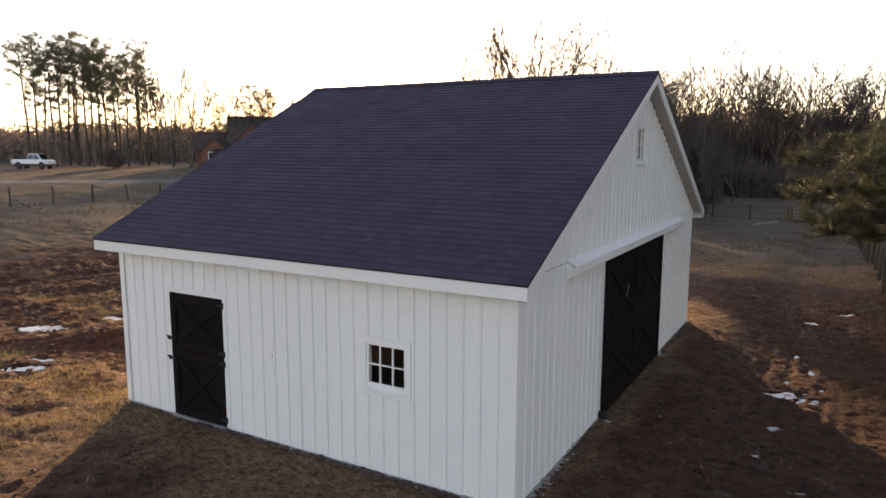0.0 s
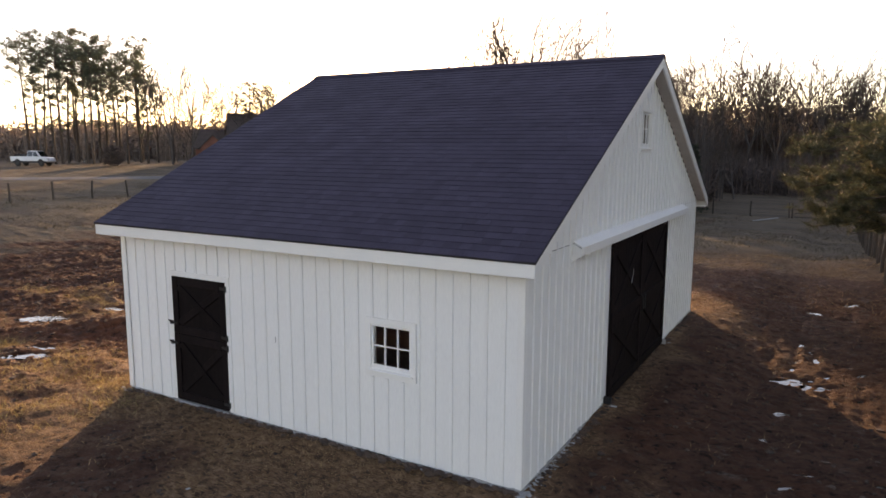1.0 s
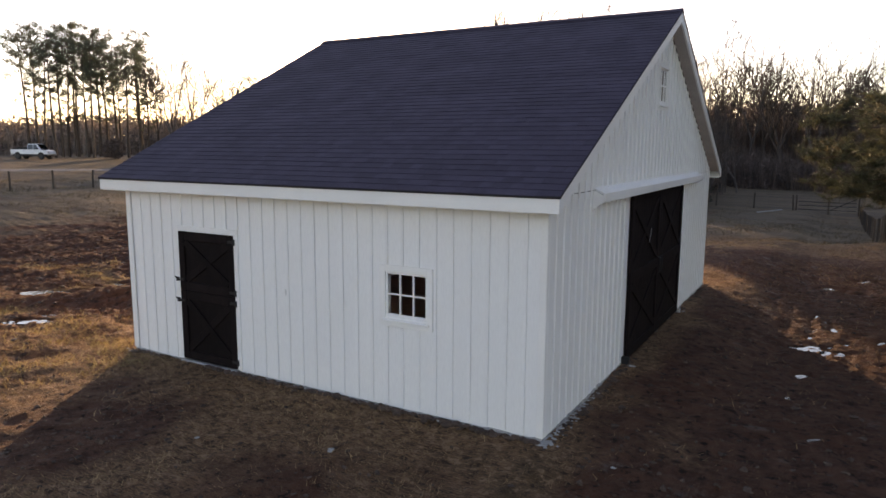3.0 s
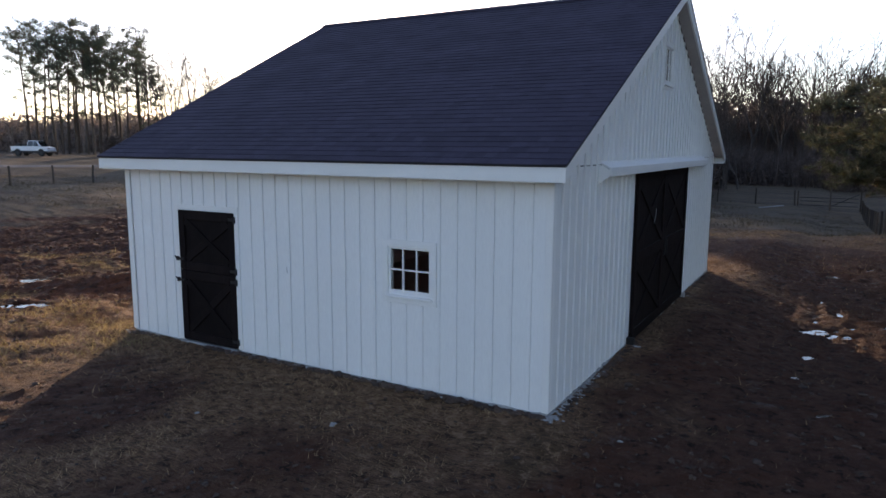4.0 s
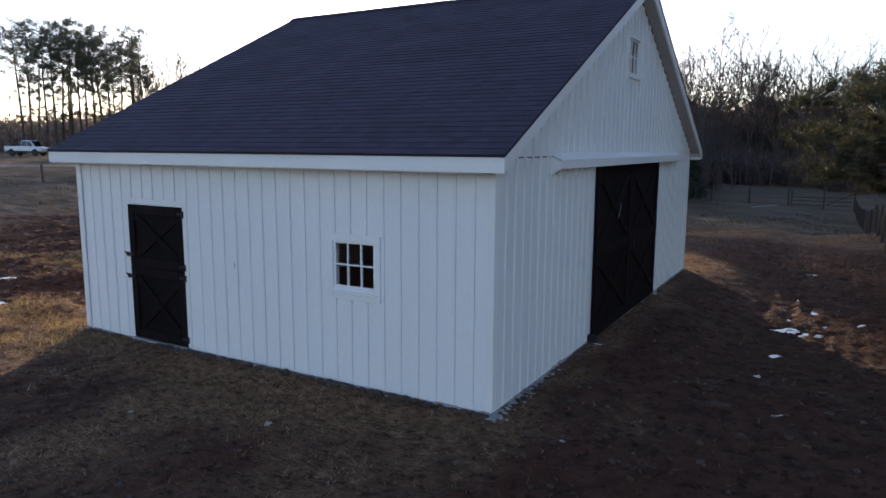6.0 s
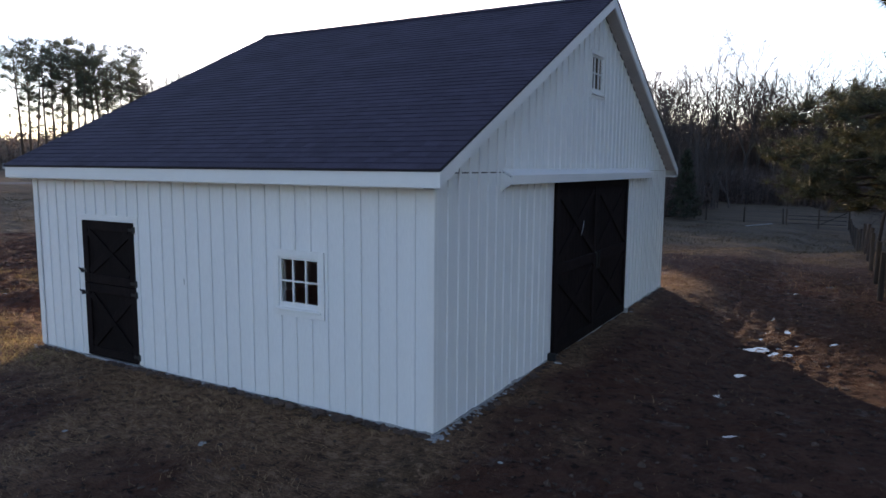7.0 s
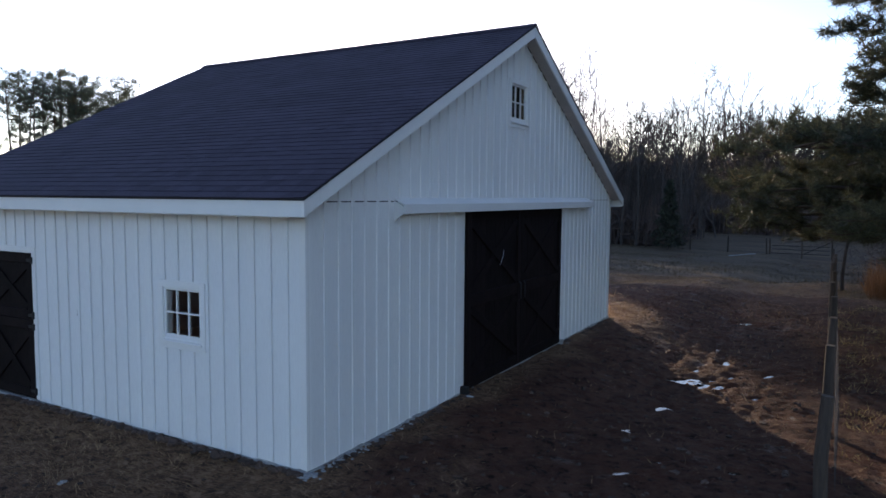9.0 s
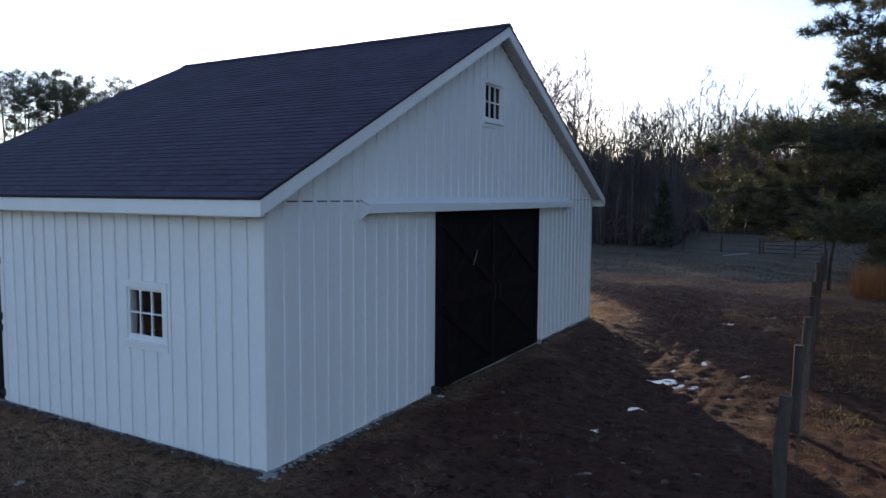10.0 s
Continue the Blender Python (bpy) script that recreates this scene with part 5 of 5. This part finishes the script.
lumps = [lump_mesh(3.3 * k + 1, 0.09, 0.4) for k in range(4)]
for k, (x, y, s) in enumerate(((0.17, 3.5, 1.0), (0.17, 7.95, 0.8), (-7.8, -0.10, 0.8), (-7.66, -0.14, 0.7), (-2.09, -1.50, 0.8), (0.95, -0.2, 0.4), (-3.75, -2.05, 0.35))):
    ob = part("concrete_lump", lumps[k % 4], concrete)
    ob.matrix_basis = pose(x, y, lie(x, y) - 0.004, 0, 0, 70 * k) @ Matrix.Diagonal((s * 0.8, s * 0.6, s * 0.8, 1))
    tagged(ob, "spilled lump of pale concrete on the soil", "concrete", "concrete lumps by the barn")
rc = random.Random(91)
spill_v, spill_f = [], []
for i in range(190):
    if i < 45:
        x, y, size = rc.gauss(0.03, 0.08), rc.gauss(-0.05, 0.05), rc.uniform(0.010, 0.028)
        if x < -0.02 and y > -0.03:
            y = -0.06
    elif i < 160:
        y = 2.1 * rc.random()
        x, size = 0.03 + abs(rc.gauss(0, 0.05)), rc.uniform(0.008, 0.022)
    else:
        x, y, size = -7.7 * rc.random(), -0.03 - abs(rc.gauss(0, 0.03)), rc.uniform(0.012, 0.032)
    bm = bmesh.new()
    bmesh.ops.create_icosphere(bm, subdivisions=2, radius=size)
    off, n0 = Vector((rc.random() * 50, rc.random() * 50, 0)), len(spill_v)
    ax, ay = rc.uniform(0.7, 1.8), rc.uniform(0.7, 1.5)
    for vtx in bm.verts:
        q = vtx.co * (1 + 0.8 * noise.noise(vtx.co * (1.1 / size) + off))
        spill_v.append((x + q.x * ax, y + q.y * ay, lie(x, y) + 0.008 + q.z * 0.5))
    spill_f += [tuple(n0 + w.index for w in face.verts) for face in bm.faces]
    bm.free()
tagged(part("concrete_spill", raw_mesh("concrete_spill", spill_v, spill_f), concrete), "crumbs of pale concrete spilled along the footing", "concrete", kind="stuff")
plank = part("plank", Shape().box(-2.3, 2.3, -0.09, 0.09, -0.02, 0.05), concrete, bevel=0.01)
plank.matrix_basis = pose(-2.4, 63.0, lie(-2.4, 63.0) + 0.03, 0, 0, 68)
tagged(plank, "pale plank lying on the pasture grass", "plank")

# broomsedge and thicket behind the fence
def blade_patch(name, n, x0, x1, y0, y1, length, width, tilt, mat, label, rng, accept=None, kind="stuff", category="grass"):
    x, y = rng.uniform(x0, x1, n), rng.uniform(y0, y1, n)
    if accept is not None:
        keep = rng.random(n) < accept(x, y)
        x, y = x[keep], y[keep]
    n = len(x)
    z = land(x, y) + relief(x, y, mud_mask(x, y)) - 0.01
    a, b = rng.uniform(0, 6.283, n), rng.uniform(0, 6.283, n)
    ln = length * rng.uniform(0.45, 1.3, n)
    tl = np.clip(rng.normal(tilt, 0.22, n), 0.02, 0.97)
    root = np.stack([x, y, z], 1)
    d = np.stack([np.cos(a) * tl, np.sin(a) * tl, np.sqrt(1 - tl * tl)], 1)
    s = np.stack([np.cos(b), np.sin(b), np.zeros(n)], 1) * width
    v = np.stack([root - s, root + s, root + d * ln[:, None]], 1).reshape(-1, 3)
    return tagged(part(name, raw_mesh(name, v, np.arange(3 * n).reshape(-1, 3)), mat), label, category, kind=kind)


rg = np.random.default_rng(9)
blade_patch("broomsedge", 2600, 6.0, 7.6, 21.5, 25.5, 1.15, 0.008, 0.22, sedge_mat, "tall rust-orange broomsedge behind the fence", rg, lambda x, y: np.exp(-(((x - 6.7) / 0.75) ** 2 + ((y - 23.5) / 1.6) ** 2)))
pts = [(7.9 + rb.normal() * 1.1, 27 + rb.normal() * 2.2, lie(7.9, 27) + 2.3 * rb.random()) for _ in range(260)]
v, f = clump_arrays(pts, 0.4, 14, 0.6, rb, width=0.02)
tagged(part("thicket", raw_mesh("thicket", v, f), brush_mat), "leafless brambly thicket behind the fence", "undergrowth", kind="stuff")


def dry(x, y):
    """1 clear of the puddles, 0 in them."""
    ok = np.ones_like(x)
    for px, py, a, b, turn in PUDDLES:
        w = radians(turn)
        s, t = (x - px) * math.cos(w) + (y - py) * math.sin(w), -(x - px) * math.sin(w) + (y - py) * math.cos(w)
        ok = ok * (np.hypot(s / (a * 1.25), t / (b * 1.4)) > 1)
    return ok


outside = lambda x, y: ((x < -7.85) | (x > 0.12) | (y < -0.12) | (y > 11.6)) * dry(x, y)
cover = lambda x, y: outside(x, y) * (0.80 + 0.20 * np.maximum(sstep(8.0, 9.5, -x), sstep(11, 13, y))) * (0.06 + 0.94 * (1 - mud_mask(x, y)) ** 1.3) * (0.25 + 0.75 * sstep(0.40, 0.62, fbm(x * 1.1 + 5, y * 1.1 + 2, 3)))
blade_patch("dry_grass", 480000, -19, 4.8, -5.0, 16, 0.105, 0.0046, 0.96, straw_mat, "trampled dry straw-coloured grass", rg, cover)
blade_patch("pasture_grass", 84000, -64, 12, 14, 66, 0.24, 0.014, 0.70, field_grass_mat, "short dull pasture grass", rg, lambda x, y: np.where(np.hypot(x + 4, y - 4) > 24, 1.0, 0.0) * sstep(0.36, 0.6, fbm(x * 0.35, y * 0.35 + 3, 4)))
blade_patch("dry_grass", 150000, -21, -6.0, -6.5, 8.5, 0.17, 0.0055, 0.80, gold_mat, "matted golden dry grass beside the barn", rg, lambda x, y: outside(x, y) * (1 - mud_mask(x, y)) ** 1.5 * sstep(0.36, 0.54, fbm(x * 2.2 + 15, y * 2.8 + 2, 3)) * sstep(-6.2, -7.6, x - 0.2 * y))
# the golden tone puts the low sun into this grass's colour
blade_patch("dry_grass", 26000, 5.1, 9, 2, 26, 0.13, 0.0045, 0.74, gold_mat, "rank dry grass behind the fence, toned as sunlit", rg, lambda x, y: 0.03 + 0.97 * sstep(0.52, 0.66, fbm(x * 0.9, y * 0.9 + 7, 3)))
blade_patch("dry_grass", 6000, -24, 4.8, -6, 18, 0.12, 0.004, 0.80, straw_mat, "loose tufts of dry grass", rg, lambda x, y: outside(x, y) * (1 - 0.85 * mud_mask(x, y)) * sstep(0.56, 0.70, fbm(x * 1.7 + 50, y * 1.7, 3)))

# straw thickens past the barn's shadow edge, to brighten the sunlit part
blade_patch("dry_grass", 42000, 0.25, 4.9, 4, 19, 0.085, 0.005, 0.90, litter_mat, "broken straw in the churned yard mud, thicker where sunlit", rg, lambda x, y: dry(x, y) * sstep(0.46, 0.62, fbm(x * 1.9 + 31, y * 1.3 + 8, 4)) * (0.35 + 0.65 * sstep(8, 12, y + 1.2 * (x - 2))))
blade_patch("dry_grass", 46000, -6, 9, 15, 28, 0.15, 0.007, 0.88, straw_mat, "thin dry grass behind the barn", rg, lambda x, y: (1 - 0.8 * mud_mask(x, y)) * sstep(0.38, 0.58, fbm(x * 0.9 + 3, y * 0.9 + 44, 4)))

blade_patch("dry_grass", 60000, -24, -8.0, 1.0, 15, 0.13, 0.006, 0.90, litter_mat, "broken straw on the churned mud beside the barn", rg, lambda x, y: outside(x, y) * sstep(0.50, 0.64, fbm(x * 1.3 + 11, y * 1.9 + 8, 4)))

# ragged soil thrown against the foot of the walls
rs = random.Random(44)
clod_v, clod_f = [], []
for i in range(520):
    if i % 3:
        cx, cy = -7.75 * rs.random(), -0.05 - abs(rs.gauss(0, 0.05))
    else:
        cx, cy = 0.07 + abs(rs.gauss(0, 0.06)), 11.4 * rs.random()
        if 4.0 < cy < 8.0:
            continue
    if -6.9 < cx < -5.8 and cy < 0:
        continue
    bm = bmesh.new()
    bmesh.ops.create_icosphere(bm, subdivisions=2, radius=rs.uniform(0.015, 0.045))
    off, sq = Vector((rs.random() * 50, rs.random() * 50, 0)), rs.uniform(0.5, 1.0)
    n0 = len(clod_v)
    for vtx in bm.verts:
        q = vtx.co * (1 + 0.7 * noise.noise(vtx.co * 26 + off))
        clod_v.append((cx + q.x * 1.5, cy + q.y, lie(cx, cy) + 0.005 + q.z * sq))
    clod_f += [tuple(n0 + w.index for w in face.verts) for face in bm.faces]
    bm.free()
bm = bmesh.new()
bmesh.ops.create_icosphere(bm, subdivisions=1, radius=1.0)
ball_v = np.array([tuple(w.co) for w in bm.verts])
ball_f = [tuple(w.index for w in face.verts) for face in bm.faces]
bm.free()
rl = np.random.default_rng(77)
for n, x0, x1, y0, y1, big in ((1500, -9.0, 2.5, -4.4, -0.2, 0.030), (1900, -24.0, -8.2, -3.0, 14.0, 0.065), (1500, 0.4, 8.0, -1.0, 19.0, 0.040)):
    cx, cy = rl.uniform(x0, x1, n), rl.uniform(y0, y1, n)
    bare = mud_mask(cx, cy)
    keep = (rl.random(n) < 0.08 + 0.92 * bare) & (outside(cx, cy) > 0)
    cx, cy, bare = cx[keep], cy[keep], bare[keep]
    cz = land(cx, cy) + relief(cx, cy, bare)
    for x, y, z in zip(cx, cy, cz):
        size = big * rl.uniform(0.3, 1.0) ** 1.6
        q = ball_v * (1 + 0.45 * rl.normal(size=(len(ball_v), 1)).clip(-1.2, 1.2)) * size * np.array([rl.uniform(0.8, 1.5), rl.uniform(0.8, 1.5), rl.uniform(0.5, 0.9)])
        n0 = len(clod_v)
        clod_v += [(x + a, y + b, z + size * 0.2 + c) for a, b, c in q]
        clod_f += [tuple(n0 + k for k in face) for face in ball_f]
tagged(part("soil_clods", raw_mesh("soil_clods", clod_v, clod_f), clod_mat), "dark clods of soil strewn round the barn", "soil", kind="stuff")

# ---- shingles ----
COURSE, WIDTHS = 0.143, (0.15, 0.20, 0.26, 0.33)
SL = math.atan(SLOPE)
slope_len = (RIDGE_Y + OVER) / math.cos(SL)
NCOURSE = int(slope_len / COURSE)


def tab_verts(x0, x1, s0, s1, thick):
    """One shingle tab in slope coordinates: across, up the slope, off the deck."""
    g = 0.0015
    return [(x0 + g, s0, 0.0), (x1 - g, s0, 0.0), (x1 - g, s1, -0.004), (x0 + g, s1, -0.004),
            (x0 + g, s0, thick), (x1 - g, s0, thick), (x1 - g, s1, 0.002), (x0 + g, s1, 0.002)]


TAB_FACES = ((3, 2, 1, 0), (4, 5, 6, 7), (0, 1, 5, 4), (1, 2, 6, 5), (2, 3, 7, 6), (3, 0, 4, 7))
to_slope = Matrix.Translation((0, -OVER - 0.02, TOP0 - 0.015)) @ Matrix.Rotation(SL, 4, "X")
to_back = Matrix.Translation((0, 2 * RIDGE_Y + OVER + 0.02, TOP0 - 0.015)) @ Matrix.Rotation(math.pi, 4, "Z") @ Matrix.Rotation(SL, 4, "X")
rs = random.Random(404)
THICK = (0.0080, 0.0090, 0.0100, 0.0110)
tab_meshes = {}
for w in WIDTHS:
    for thick in THICK:
        s = Shape()
        s.v += tab_verts(0, w, 0, COURSE + 0.03, thick)
        s.f += [tuple(q) for q in TAB_FACES]
        tab_meshes[w, thick] = s.mesh("shingle")
rest_v, rest_f = [], []


def rest_tab(m, x0, x1, s0, s1, thick):
    n = len(rest_v)
    rest_v.extend(tuple(m @ Vector(p)) for p in tab_verts(x0, x1, s0, s1, thick))
    rest_f.extend(tuple(n + i for i in q) for q in TAB_FACES)


single = 0
for m, near in ((to_slope, True), (to_back, False)):
    for c in range(NCOURSE + 1):
        s0 = c * COURSE
        s1 = min(s0 + COURSE + 0.03, slope_len + 0.01)
        x = RAKE_X1 + 0.012 if near else -(RAKE_X0 - 0.012)
        x_end = RAKE_X0 - 0.012 if near else -(RAKE_X1 + 0.012)
        while x > x_end + 0.02:
            w, thick = rs.choice(WIDTHS), rs.choice(THICK)
            if near and 0 < c < 15 and x - w > x_end and x > -5.0 and single < 300:
                ob = part("shingle", tab_meshes[w, thick], shingle_mat, roof)
                ob.matrix_basis = m @ pose(x - w, s0 + rs.uniform(-0.003, 0.003), 0.0)
                single += 1
            else:
                w = min(w, x - x_end)
                rest_tab(m, x - w, x, s0 + rs.uniform(-0.004, 0.004), s1, thick)
            x -= w
tagged(part("shingles", raw_mesh("shingles", rest_v, rest_f), shingle_rest_mat, roof), kind="stuff")
cap_x = RAKE_X1 + 0.012
while cap_x > RAKE_X0 + 0.05:
    w = 0.15
    z = roof_top(RIDGE_Y) + 0.012 + 0.004 * rs.random()
    s = Shape().prism([(RIDGE_Y - 0.14, z - 0.14 * SLOPE), (RIDGE_Y, z), (RIDGE_Y + 0.14, z - 0.14 * SLOPE), (RIDGE_Y + 0.14, z + 0.008 - 0.14 * SLOPE), (RIDGE_Y, z + 0.012), (RIDGE_Y - 0.14, z + 0.008 - 0.14 * SLOPE)], "x", cap_x - w - 0.03, cap_x)
    part("ridge_cap", s, shingle_mat, roof)
    cap_x -= w
